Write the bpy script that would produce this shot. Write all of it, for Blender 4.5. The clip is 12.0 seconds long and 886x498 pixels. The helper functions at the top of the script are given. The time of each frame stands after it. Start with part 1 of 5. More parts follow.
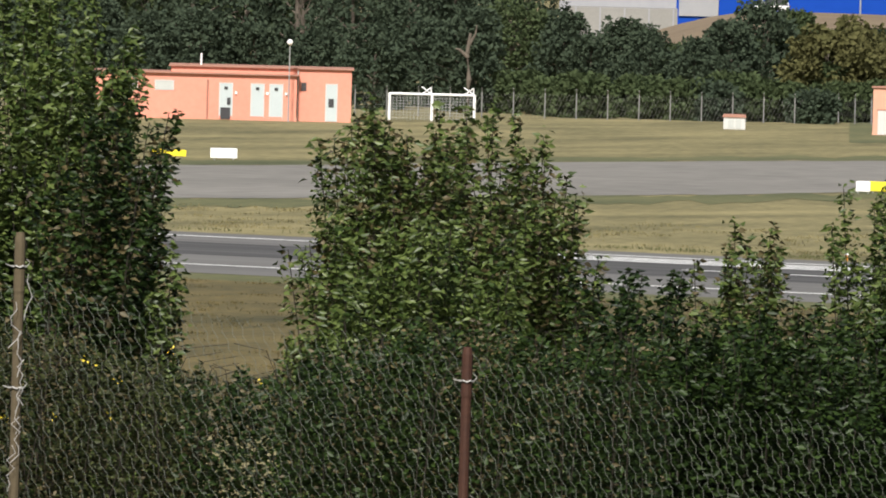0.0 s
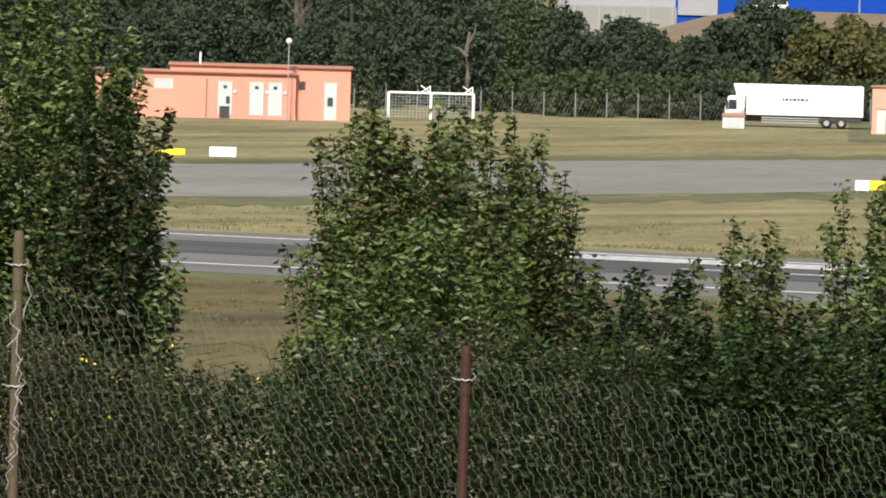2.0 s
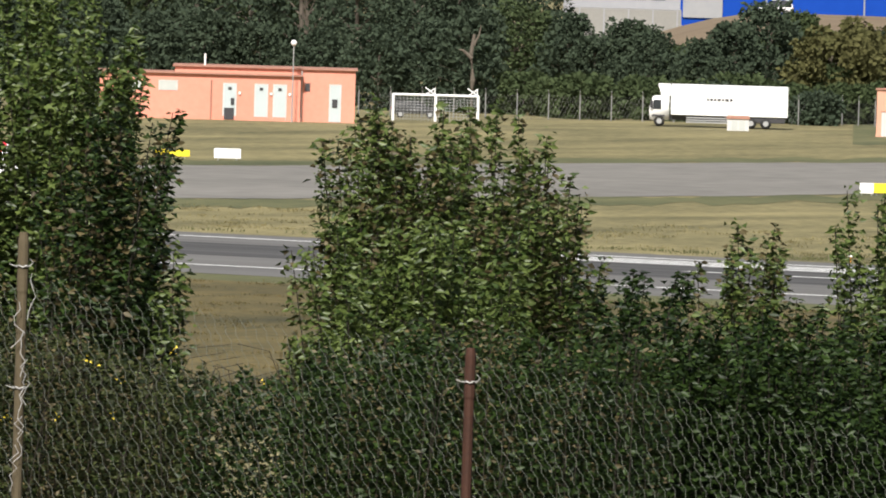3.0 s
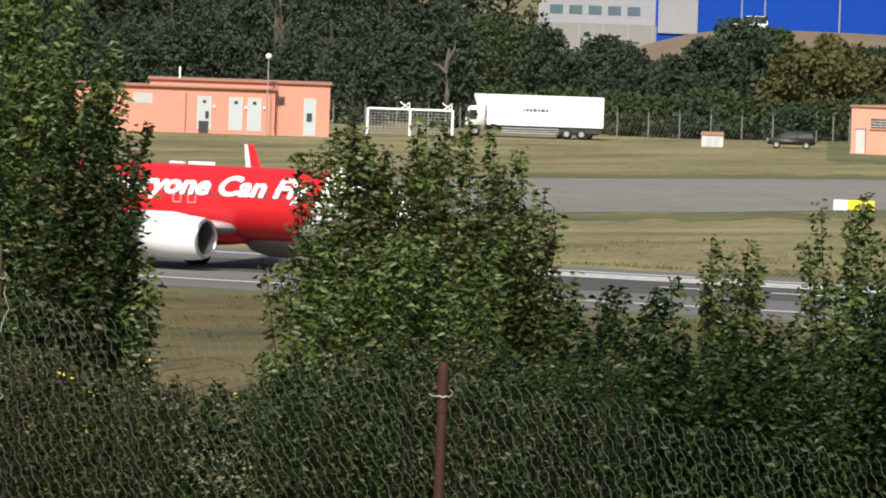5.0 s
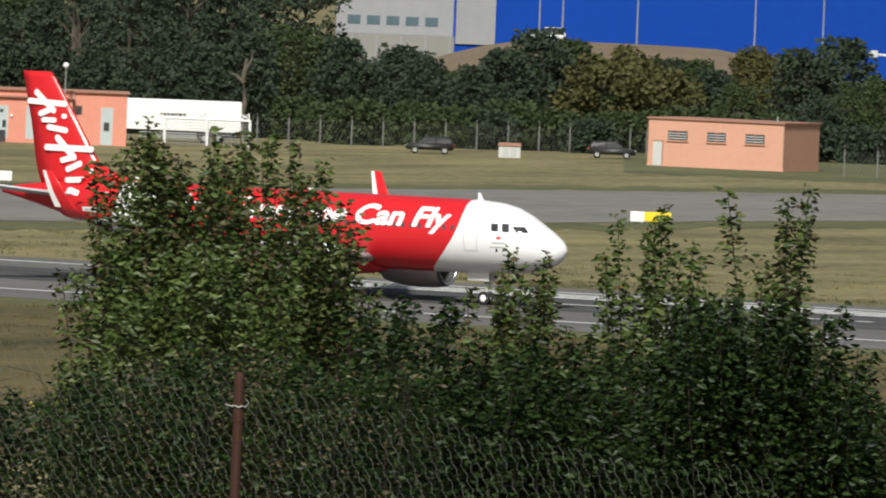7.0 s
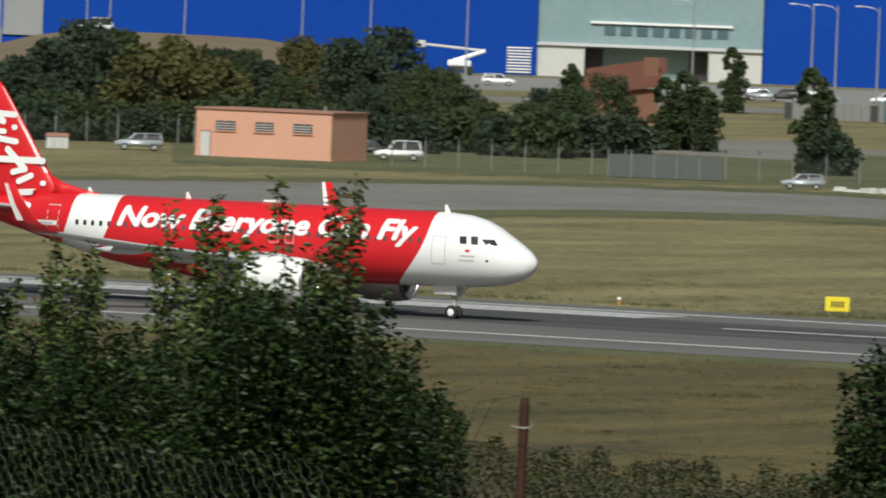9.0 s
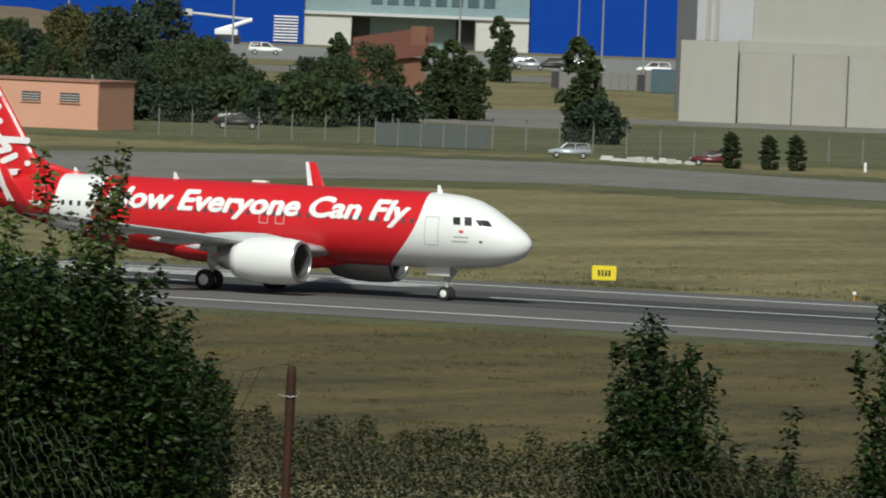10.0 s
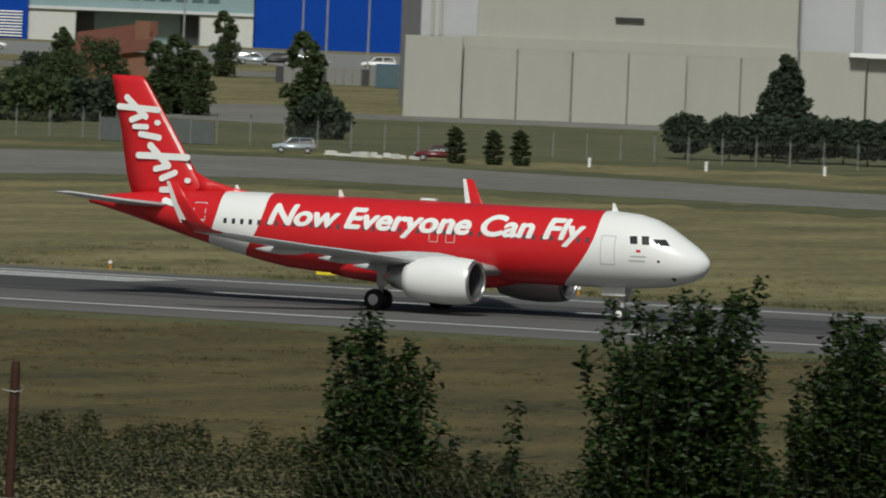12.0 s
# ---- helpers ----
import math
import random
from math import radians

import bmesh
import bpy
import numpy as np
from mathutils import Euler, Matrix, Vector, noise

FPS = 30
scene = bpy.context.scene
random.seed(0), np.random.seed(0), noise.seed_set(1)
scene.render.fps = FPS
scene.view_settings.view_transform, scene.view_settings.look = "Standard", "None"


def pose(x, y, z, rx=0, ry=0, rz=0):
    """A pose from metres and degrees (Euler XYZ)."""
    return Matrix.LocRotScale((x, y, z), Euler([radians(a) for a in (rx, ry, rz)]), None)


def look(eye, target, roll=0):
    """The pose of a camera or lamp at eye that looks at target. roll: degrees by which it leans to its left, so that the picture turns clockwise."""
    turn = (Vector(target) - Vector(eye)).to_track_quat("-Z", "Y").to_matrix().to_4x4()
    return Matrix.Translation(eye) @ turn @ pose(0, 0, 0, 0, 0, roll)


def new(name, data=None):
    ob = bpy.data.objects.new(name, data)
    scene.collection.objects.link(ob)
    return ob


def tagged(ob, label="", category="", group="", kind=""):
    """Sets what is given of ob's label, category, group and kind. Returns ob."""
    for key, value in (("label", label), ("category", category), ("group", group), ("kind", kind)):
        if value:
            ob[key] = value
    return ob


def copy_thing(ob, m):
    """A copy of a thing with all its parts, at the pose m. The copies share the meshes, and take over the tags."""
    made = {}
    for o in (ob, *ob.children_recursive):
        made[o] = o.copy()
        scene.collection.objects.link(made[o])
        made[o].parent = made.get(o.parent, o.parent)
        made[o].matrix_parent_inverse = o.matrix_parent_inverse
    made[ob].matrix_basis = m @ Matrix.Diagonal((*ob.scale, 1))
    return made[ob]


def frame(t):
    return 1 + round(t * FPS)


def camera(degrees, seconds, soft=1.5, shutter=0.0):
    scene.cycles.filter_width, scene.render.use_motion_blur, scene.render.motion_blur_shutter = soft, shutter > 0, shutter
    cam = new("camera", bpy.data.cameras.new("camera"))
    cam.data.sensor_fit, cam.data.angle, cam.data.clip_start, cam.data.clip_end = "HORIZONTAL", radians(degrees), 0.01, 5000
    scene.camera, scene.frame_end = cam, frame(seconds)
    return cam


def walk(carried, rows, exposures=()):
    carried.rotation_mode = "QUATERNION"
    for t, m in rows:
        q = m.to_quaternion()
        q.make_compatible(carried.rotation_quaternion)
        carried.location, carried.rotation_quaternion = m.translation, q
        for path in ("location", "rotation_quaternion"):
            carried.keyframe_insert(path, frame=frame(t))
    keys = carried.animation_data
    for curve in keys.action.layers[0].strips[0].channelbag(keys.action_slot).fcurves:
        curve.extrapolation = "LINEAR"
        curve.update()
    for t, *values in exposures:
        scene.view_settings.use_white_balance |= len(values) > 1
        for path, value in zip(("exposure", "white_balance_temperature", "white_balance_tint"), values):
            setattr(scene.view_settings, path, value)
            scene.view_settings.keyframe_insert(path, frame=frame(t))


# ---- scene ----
# The camera stands on a hillside at the origin; +X runs along the runway, bearings are degrees from +Y towards +X.
EYE = 23.13
cam = camera(4.027, 12.0, soft=1.9, shutter=0.3)
# seconds, bearing, pitch, lean
PAN = (
    (0.0, -31.832, -1.788, 1.536),
    (0.5, -31.829, -1.790, 1.537),
    (1.0, -31.827, -1.792, 1.537),
    (1.5, -31.826, -1.794, 1.538),
    (2.0, -31.827, -1.793, 1.578),
    (2.5, -31.831, -1.791, 1.619),
    (4.5, -31.820, -1.736, 1.920),
    (5.0, -31.730, -1.715, 1.999),
    (5.5, -31.586, -1.693, 2.082),
    (6.0, -31.368, -1.671, 2.108),
    (6.5, -31.103, -1.648, 2.207),
    (8.5, -29.440, -1.608, 2.239),
    (9.0, -28.752, -1.600, 2.187),
    (9.5, -28.121, -1.656, 2.073),
    (10.0, -27.687, -1.701, 2.236),
    (10.5, -27.456, -1.680, 2.262),
    (11.0, -27.211, -1.671, 2.263),
    (11.5, -26.886, -1.668, 2.190),
    (12.0, -26.433, -1.675, 2.293),
)


def aim(bearing, pitch, lean):
    b, p = radians(bearing), radians(pitch)
    way = Vector((math.cos(p) * math.sin(b), math.cos(p) * math.cos(b), math.sin(p)))
    return look((0, 0, EYE), Vector((0, 0, EYE)) + way * 100, lean)


walk(cam, [(t, aim(b, p, r)) for t, b, p, r in PAN], [(0.0, 0.64, 6500, 10), (2.5, 0.74, 6500, 10), (4.5, 0.60, 6500, 10), (5.5, 0.46, 6500, 9), (6.5, 0.26, 6450, 7), (8.5, 0.0, 6350, 4), (9.5, -0.15, 6300, 2), (10.5, -0.31, 6250, 1), (12.0, -0.58, 6300, 2)])

# ---- light: a bright, thinly clouded sky ----
SUN_UP, SUN_BEARING = 44.0, 160.0
world = bpy.data.worlds.new("sky")
scene.world = world
world.use_nodes = True
wn = world.node_tree.nodes
sky = wn.new("ShaderNodeTexSky")
sky.sky_type = "NISHITA"
sky.sun_disc = False
sky.sun_elevation = radians(SUN_UP)
sky.sun_rotation = radians(SUN_BEARING)
sky.dust_density = 4.0
sky.ozone_density = 0.6
world.node_tree.links.new(sky.outputs[0], wn["Background"].inputs[0])
wn["Background"].inputs[1].default_value = 0.046
sun = new("sun", bpy.data.lights.new("sun", "SUN"))
sun.data.energy, sun.data.angle, sun.data.color = 3.9, radians(7), (1.0, 0.97, 0.91)
sun.matrix_world = look((0, 0, 0), (-math.sin(radians(SUN_BEARING)) * math.cos(radians(SUN_UP)), -math.cos(radians(SUN_BEARING)) * math.cos(radians(SUN_UP)), -math.sin(radians(SUN_UP))))


# ---- materials ----
def material(name, a, b=None, rough=0.7, metal=0.0, scale=3.0, bump=0.0, fine=None, mid=0.5, spread=0.25, island=0.0, through_light=0.0, stretch=(1, 1, 1), detail=6.0, gloss=0.5):
    """Two base colours mixed by coarse and fine noise, with relief. island: how much alike pieces differ."""
    m = bpy.data.materials.new(name)
    m.use_nodes = True
    n, l = m.node_tree.nodes, m.node_tree.links
    p = n["Principled BSDF"]
    p.inputs["Roughness"].default_value, p.inputs["Metallic"].default_value = rough, metal
    p.inputs["Specular IOR Level"].default_value = gloss
    b = b or tuple(c * 0.8 for c in a)
    co = n.new("ShaderNodeTexCoord")
    mp = n.new("ShaderNodeMapping")
    mp.inputs["Scale"].default_value = stretch
    l.new(co.outputs["Object"], mp.inputs[0])
    t1, t2 = n.new("ShaderNodeTexNoise"), n.new("ShaderNodeTexNoise")
    t1.inputs["Scale"].default_value, t1.inputs["Detail"].default_value = scale, detail
    t2.inputs["Scale"].default_value, t2.inputs["Detail"].default_value = fine or scale * 9, 4.0
    for t in (t1, t2):
        l.new(mp.outputs[0], t.inputs["Vector"])
    ad = n.new("ShaderNodeMath")
    ad.operation = "MULTIPLY_ADD"
    ad.inputs[1].default_value = 0.5
    half = n.new("ShaderNodeMath")
    half.operation = "MULTIPLY"
    half.inputs[1].default_value = 0.5
    l.new(t1.outputs[0], half.inputs[0])
    l.new(t2.outputs[0], ad.inputs[0])
    l.new(half.outputs[0], ad.inputs[2])
    fac = ad.outputs[0]
    if island:
        g = n.new("ShaderNodeNewGeometry")
        w = n.new("ShaderNodeMath")
        w.operation = "MULTIPLY_ADD"
        w.inputs[1].default_value = island
        s = n.new("ShaderNodeMath")
        s.operation = "SUBTRACT"
        s.inputs[1].default_value = island / 2
        l.new(g.outputs["Random Per Island"], w.inputs[0])
        l.new(fac, w.inputs[2])
        l.new(w.outputs[0], s.inputs[0])
        fac = s.outputs[0]
    r = n.new("ShaderNodeValToRGB")
    r.color_ramp.elements[0].position, r.color_ramp.elements[1].position = mid - spread, mid + spread
    r.color_ramp.elements[0].color, r.color_ramp.elements[1].color = (*a, 1), (*b, 1)
    l.new(fac, r.inputs[0])
    l.new(r.outputs[0], p.inputs["Base Color"])
    if bump:
        bp = n.new("ShaderNodeBump")
        bp.inputs["Strength"].default_value, bp.inputs["Distance"].default_value = 0.6, bump
        l.new(ad.outputs[0], bp.inputs["Height"])
        l.new(bp.outputs[0], p.inputs["Normal"])
    if through_light:
        tr = n.new("ShaderNodeBsdfTranslucent")
        mx = n.new("ShaderNodeMixShader")
        mx.inputs[0].default_value = through_light
        l.new(r.outputs[0], tr.inputs[0])
        l.new(p.outputs[0], mx.inputs[1])
        l.new(tr.outputs[0], mx.inputs[2])
        l.new(mx.outputs[0], n["Material Output"].inputs[0])
    return m


GRASS = material("dry_grass", (0.068, 0.064, 0.024), (0.285, 0.242, 0.112), 0.95, scale=0.07, fine=1.1, bump=0.08, stretch=(1.9, 0.5, 1), spread=0.15, detail=10.0)
GREEN_GRASS = material("green_grass", (0.052, 0.060, 0.022), (0.140, 0.138, 0.058), 0.95, scale=0.08, fine=1.0, bump=0.08, stretch=(2.0, 0.5, 1), spread=0.16, detail=9.0)
DARK_GRASS = material("dark_brown_grass", (0.031, 0.030, 0.008), (0.148, 0.112, 0.037), 0.95, scale=0.09, fine=1.3, bump=0.08, stretch=(1.8, 0.5, 1), spread=0.13, detail=10.0)
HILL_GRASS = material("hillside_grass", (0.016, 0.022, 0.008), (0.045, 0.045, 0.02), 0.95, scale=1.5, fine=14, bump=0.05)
EARTH = material("brown_earth", (0.1368, 0.0936, 0.0612), (0.2232, 0.1728, 0.1080), 0.95, scale=0.12, fine=1.1, bump=0.1)
ASPHALT = material("runway_asphalt", (0.0978, 0.0952, 0.0918), (0.1573, 0.1530, 0.1462), 0.9, scale=0.12, fine=0.9, stretch=(0.05, 1, 1), spread=0.14)
RUBBER = material("rubbered_asphalt", (0.0340, 0.0331, 0.0340), (0.0892, 0.0867, 0.0850), 0.9, scale=0.2, fine=0.8, stretch=(0.03, 1, 1), spread=0.14)
TAXI = material("pale_asphalt", (0.1394, 0.1312, 0.1189), (0.2296, 0.2173, 0.1968), 0.95, scale=0.06, fine=0.5, stretch=(1.0, 0.5, 1), spread=0.17, detail=9.0)
CONCRETE = material("grey_concrete", (0.2160, 0.2100, 0.1980), (0.2760, 0.2700, 0.2580), 0.9, scale=0.3, fine=4)
LINE = material("white_line_paint", (0.62, 0.62, 0.61), (0.78, 0.78, 0.77), 0.8, scale=0.5, fine=5)
ORANGE = material("orange_render", (0.62, 0.245, 0.175), (0.72, 0.305, 0.225), 0.85, scale=0.25, fine=2.5, bump=0.004)
ORANGE_PALE = material("apricot_render", (0.58, 0.305, 0.215), (0.65, 0.355, 0.255), 0.85, scale=0.25, fine=2.5, bump=0.004)
ROOF_EDGE = material("roof_edge", (0.30, 0.15, 0.11), (0.42, 0.22, 0.16), 0.8, scale=1.0)
DOOR = material("pale_blue_door", (0.4200, 0.4800, 0.4950), (0.4950, 0.5475, 0.5550), 0.5, scale=0.8)
DARK = material("dark_opening", (0.03, 0.03, 0.035), (0.05, 0.05, 0.055), 0.5, scale=2)
GLASS_GREY = material("frosted_window", (0.42, 0.44, 0.43), (0.52, 0.54, 0.52), 0.3, scale=1.5)
STEEL = material("galvanised_steel", (0.42, 0.43, 0.44), (0.52, 0.53, 0.54), 0.45, 0.6, scale=6)
WHITE = material("white_paint", (0.82, 0.82, 0.82), (0.88, 0.88, 0.88), 0.35, scale=0.7)
MAROON = material("maroon_car_paint", (0.10, 0.02, 0.025), (0.15, 0.03, 0.035), 0.3, scale=1)
SILVER = material("silver_car_paint", (0.42, 0.47, 0.52), (0.50, 0.55, 0.60), 0.3, 0.3, scale=1)
PALE_GREY = material("pale_grey_cladding", (0.40, 0.40, 0.43), (0.47, 0.47, 0.49), 0.7, scale=0.1, fine=1)
TINT = material("dim_cabin_glass", (0.10, 0.055, 0.065), (0.15, 0.085, 0.095), 0.25, scale=1)
DUCT = material("dark_duct_metal", (0.10, 0.10, 0.105), (0.16, 0.16, 0.165), 0.45, 0.5, scale=3)
POST_GREY = material("dull_fence_post", (0.17, 0.17, 0.165), (0.24, 0.24, 0.23), 0.9, scale=3)
CREAM_SHADED = material("shaded_cream_cladding", (0.335, 0.328, 0.29), (0.38, 0.372, 0.335), 0.6, scale=0.08, fine=0.8, stretch=(1, 1, 0.3))
DARK_NET = material("dark_screen_net", (0.075, 0.085, 0.085), (0.11, 0.12, 0.12), 0.9, scale=2)
FLOWER = material("yellow_flower", (0.70, 0.52, 0.02), (0.80, 0.62, 0.05), 0.6, scale=20)
OFFWHITE = material("aged_white_paint", (0.5100, 0.5100, 0.4930), (0.5950, 0.5950, 0.5780), 0.6, scale=1.2)
BLUE = material("blue_cladding", (0.006, 0.046, 0.30), (0.009, 0.058, 0.36), 0.85, scale=0.05, fine=0.6, gloss=0.1)
CREAM = material("cream_cladding", (0.3459, 0.3397, 0.3019), (0.3900, 0.3837, 0.3459), 0.6, scale=0.08, fine=0.8, stretch=(1, 1, 0.3))
GREYWALL = material("grey_wall", (0.2520, 0.2590, 0.2800), (0.3150, 0.3150, 0.3290), 0.85, scale=0.1, fine=1)
PALEGLASS = material("pale_glazing", (0.2020, 0.2938, 0.3182), (0.2754, 0.3672, 0.3856), 0.12, scale=0.15, fine=1.0)
DARKGLASS = material("dark_glazing", (0.06, 0.10, 0.12), (0.12, 0.17, 0.20), 0.1, scale=0.5)
TILE = material("red_roof_tile", (0.1137, 0.0410, 0.0273), (0.1729, 0.0682, 0.0455), 0.85, scale=0.8, island=0.3)
BRICKRED = material("red_brick_wall", (0.1700, 0.0800, 0.0500), (0.2100, 0.1050, 0.0700), 0.9, scale=0.5)
YELLOW = material("yellow_sign_paint", (0.78, 0.62, 0.02), (0.85, 0.70, 0.04), 0.5, scale=2)
ORANGE_LAMP = material("amber_plastic", (0.75, 0.25, 0.02), (0.80, 0.32, 0.04), 0.4, scale=4)
BLACK = material("black_paint", (0.02, 0.02, 0.02), (0.03, 0.03, 0.03), 0.5, scale=4)
TYRE = material("tyre_rubber", (0.016, 0.016, 0.017), (0.03, 0.03, 0.03), 0.85, scale=6)
CARGLASS = material("car_glass", (0.02, 0.025, 0.03), (0.04, 0.045, 0.05), 0.06, scale=1)
RED = material("red_aircraft_paint", (0.6, 0.016, 0.022), (0.66, 0.022, 0.03), 0.28, scale=0.3, fine=2)
GREYPAINT = material("light_grey_paint", (0.50, 0.51, 0.53), (0.60, 0.61, 0.62), 0.35, scale=0.5, fine=3)
METAL = material("bare_metal", (0.45, 0.45, 0.46), (0.60, 0.60, 0.60), 0.28, 0.9, scale=3)
RUST = material("rusty_brown_paint", (0.026, 0.0075, 0.0035), (0.060, 0.020, 0.008), 0.8, scale=6, fine=50, bump=0.002)
OLIVE_POST = material("weathered_post", (0.0660, 0.0495, 0.0248), (0.1114, 0.0866, 0.0495), 0.85, scale=5, fine=50, bump=0.002)
WIRE = material("galvanised_wire", (0.09, 0.10, 0.082), (0.155, 0.165, 0.14), 0.6, 0.3, scale=8)
PALEWIRE = material("pale_wire", (0.3850, 0.3710, 0.3500), (0.4900, 0.4760, 0.4620), 0.5, 0.2, scale=8)
LEAF = material("shrub_leaf", (0.023, 0.045, 0.0075), (0.112, 0.150, 0.038), 0.46, scale=2.5, fine=20, island=0.75, spread=0.36, through_light=0.16, gloss=0.4)
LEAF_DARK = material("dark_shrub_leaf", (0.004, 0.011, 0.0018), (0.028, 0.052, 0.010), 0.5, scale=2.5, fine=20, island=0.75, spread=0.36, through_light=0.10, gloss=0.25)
LEAF_BROWN = material("reddish_leaf", (0.045, 0.036, 0.014), (0.115, 0.09, 0.036), 0.6, scale=2.5, fine=20, island=0.8, spread=0.36, through_light=0.15)
BRAMBLE = material("bramble_leaf", (0.006, 0.012, 0.0025), (0.044, 0.052, 0.014), 0.6, scale=1.5, fine=14, island=0.9, spread=0.38, through_light=0.1, gloss=0.25)
BARK = material("shrub_bark", (0.0150, 0.0110, 0.0075), (0.0300, 0.0225, 0.0150), 0.9, scale=10, bump=0.003)
# the first leaf green is lifted and blued: distance haze mixed into its colour
WOODLEAF_HAZY = material("hazy_woodland_leaf", (0.0414, 0.0598, 0.0414), (0.0782, 0.1035, 0.0644), 0.95, scale=0.06, fine=0.4, island=0.25, spread=0.36, through_light=0.3, gloss=0.1)
WOODLEAF2 = material("sunlit_woodland_leaf", (0.0525, 0.0770, 0.0350), (0.0919, 0.1181, 0.0542), 0.95, scale=0.06, fine=0.4, island=0.25, spread=0.36, through_light=0.3, gloss=0.1)
WOODLEAF3 = material("yellowing_leaf", (0.0797, 0.0844, 0.0329), (0.1406, 0.1313, 0.0562), 0.95, scale=0.06, fine=0.4, island=0.25, spread=0.36, through_light=0.3, gloss=0.1)
TRUNK = material("tree_bark", (0.08, 0.065, 0.05), (0.15, 0.125, 0.10), 0.95, scale=1.5, fine=10)


# ---- building blocks ----
def part(name, bm, mat, parent=None, label="", smooth=False):
    me = bpy.data.meshes.new(name)
    bm.to_mesh(me)
    bm.free()
    me.materials.append(mat)
    if smooth:
        me.shade_smooth()
    ob = new(name, me)
    if parent:
        ob.parent = parent
    if label:
        ob["label"] = label
    return ob


def shell(name, verts, faces, mat, parent=None, label="", smooth=False):
    me = bpy.data.meshes.new(name)
    me.from_pydata(verts, [], faces)
    me.materials.append(mat)
    if smooth:
        me.shade_smooth()
    ob = new(name, me)
    if parent:
        ob.parent = parent
    if label:
        ob["label"] = label
    return ob


def box(x0, x1, y0, y1, z0, z1, bevel=0.0, bm=None):
    bm = bm or bmesh.new()
    m = Matrix.LocRotScale(((x0 + x1) / 2, (y0 + y1) / 2, (z0 + z1) / 2), None, (x1 - x0, y1 - y0, z1 - z0))
    made = bmesh.ops.create_cube(bm, size=1, matrix=m)
    if bevel:
        es = list({e for v in made["verts"] for e in v.link_edges})
        bmesh.ops.bevel(bm, geom=es, offset=bevel, segments=2, affect="EDGES")
    return bm


def rod(a, b, r0, r1=None, sides=8, bm=None, caps=True):
    bm = bm or bmesh.new()
    a, b = Vector(a), Vector(b)
    q = (b - a).to_track_quat("Z", "Y")
    bmesh.ops.create_cone(bm, cap_ends=caps, segments=sides, radius1=r0, radius2=r0 if r1 is None else r1, depth=(b - a).length, matrix=Matrix.LocRotScale((a + b) / 2, q, None))
    return bm


def loft(rings, close=True):
    """Rings of equally many points, bridged into a skin and capped."""
    bm = bmesh.new()
    rows = [[bm.verts.new(p) for p in r] for r in rings]
    n = len(rows[0])
    for r, s in zip(rows, rows[1:]):
        for i in range(n):
            bm.faces.new((r[i], r[(i + 1) % n], s[(i + 1) % n], s[i]))
    if close:
        bm.faces.new(rows[0][::-1])
        bm.faces.new(rows[-1])
    bmesh.ops.recalc_face_normals(bm, faces=bm.faces)
    return bm


def prism(outline, y0, y1, bm=None):
    """An outline in x and z, thickened along y."""
    bm = bm or bmesh.new()
    a = [bm.verts.new((x, y0, z)) for x, z in outline]
    b = [bm.verts.new((x, y1, z)) for x, z in outline]
    bm.faces.new(a)
    bm.faces.new(b[::-1])
    for i in range(len(a)):
        j = (i + 1) % len(a)
        bm.faces.new((a[i], b[i], b[j], a[j]))
    bmesh.ops.recalc_face_normals(bm, faces=bm.faces)
    return bm


def site(bearing, away, z=0.0, turn=0.0):
    """A pose at that bearing and distance whose x runs to the viewer's right and y away from him."""
    b = radians(bearing)
    return pose(away * math.sin(b), away * math.cos(b), z, 0, 0, turn - bearing)


def thing(name, m, label, category, group="", kind=""):
    ob = new(name)
    ob.matrix_world = m
    return tagged(ob, label, category, group, kind)


# ---- the ground ----
def smooth_step(a, b, x):
    u = min(1.0, max(0.0, (x - a) / (b - a)))
    return u * u * (3 - 2 * u)


def ground_height(x, y):
    away, bearing = math.hypot(x, y), math.degrees(math.atan2(x, y))
    z = float(np.interp(away, (0, 18, 45, 60, 110, 200, 390), (21.5, 21.3, 19.7, 18.7, 14.5, 8.0, 0.0)))
    # the earth bank below the works
    z += 7.0 * smooth_step(1180, 1290, away) * (1 - smooth_step(1420, 1500, away)) * smooth_step(-31.6, -30.4, bearing) * (1 - smooth_step(-29.6, -28.7, bearing)) * (0.85 + 0.25 * noise.noise((x * 0.02, y * 0.02, 0)))
    return z


def build_ground():
    bearings = list(np.arange(-180, -38, 8.0)) + list(np.arange(-38, -20, 0.15)) + list(np.arange(-20, 180, 8.0))
    aways = [1, 8, 18, 30, 38, 45, 50, 55, 60, 70, 85, 110, 150, 200, 260, 320, 390, 450, 600, 800, 1000, 1100, 1150] + list(range(1180, 1520, 16)) + [1600, 1800, 2100, 2600, 3300, 4600]
    verts, faces = [], []
    for a in aways:
        for b in bearings:
            x, y = a * math.sin(radians(b)), a * math.cos(radians(b))
            verts.append((x, y, ground_height(x, y)))
    n = len(bearings)
    for i in range(len(aways) - 1):
        for j in range(n):
            k = (j + 1) % n
            faces.append((i * n + j, i * n + k, (i + 1) * n + k, (i + 1) * n + j))
    faces.append(tuple(range(n - 1, -1, -1)))
    ob = shell("ground", verts, [f[::-1] for f in faces], GRASS)
    me = ob.data
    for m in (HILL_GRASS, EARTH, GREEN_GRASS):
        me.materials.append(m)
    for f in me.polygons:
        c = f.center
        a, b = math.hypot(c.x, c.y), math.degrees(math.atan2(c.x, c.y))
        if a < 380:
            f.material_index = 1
        elif c.z > 1.0:
            f.material_index = 2
    return tagged(ob, "dry airfield grass below a weedy hillside and an earth bank", "ground", kind="structure")


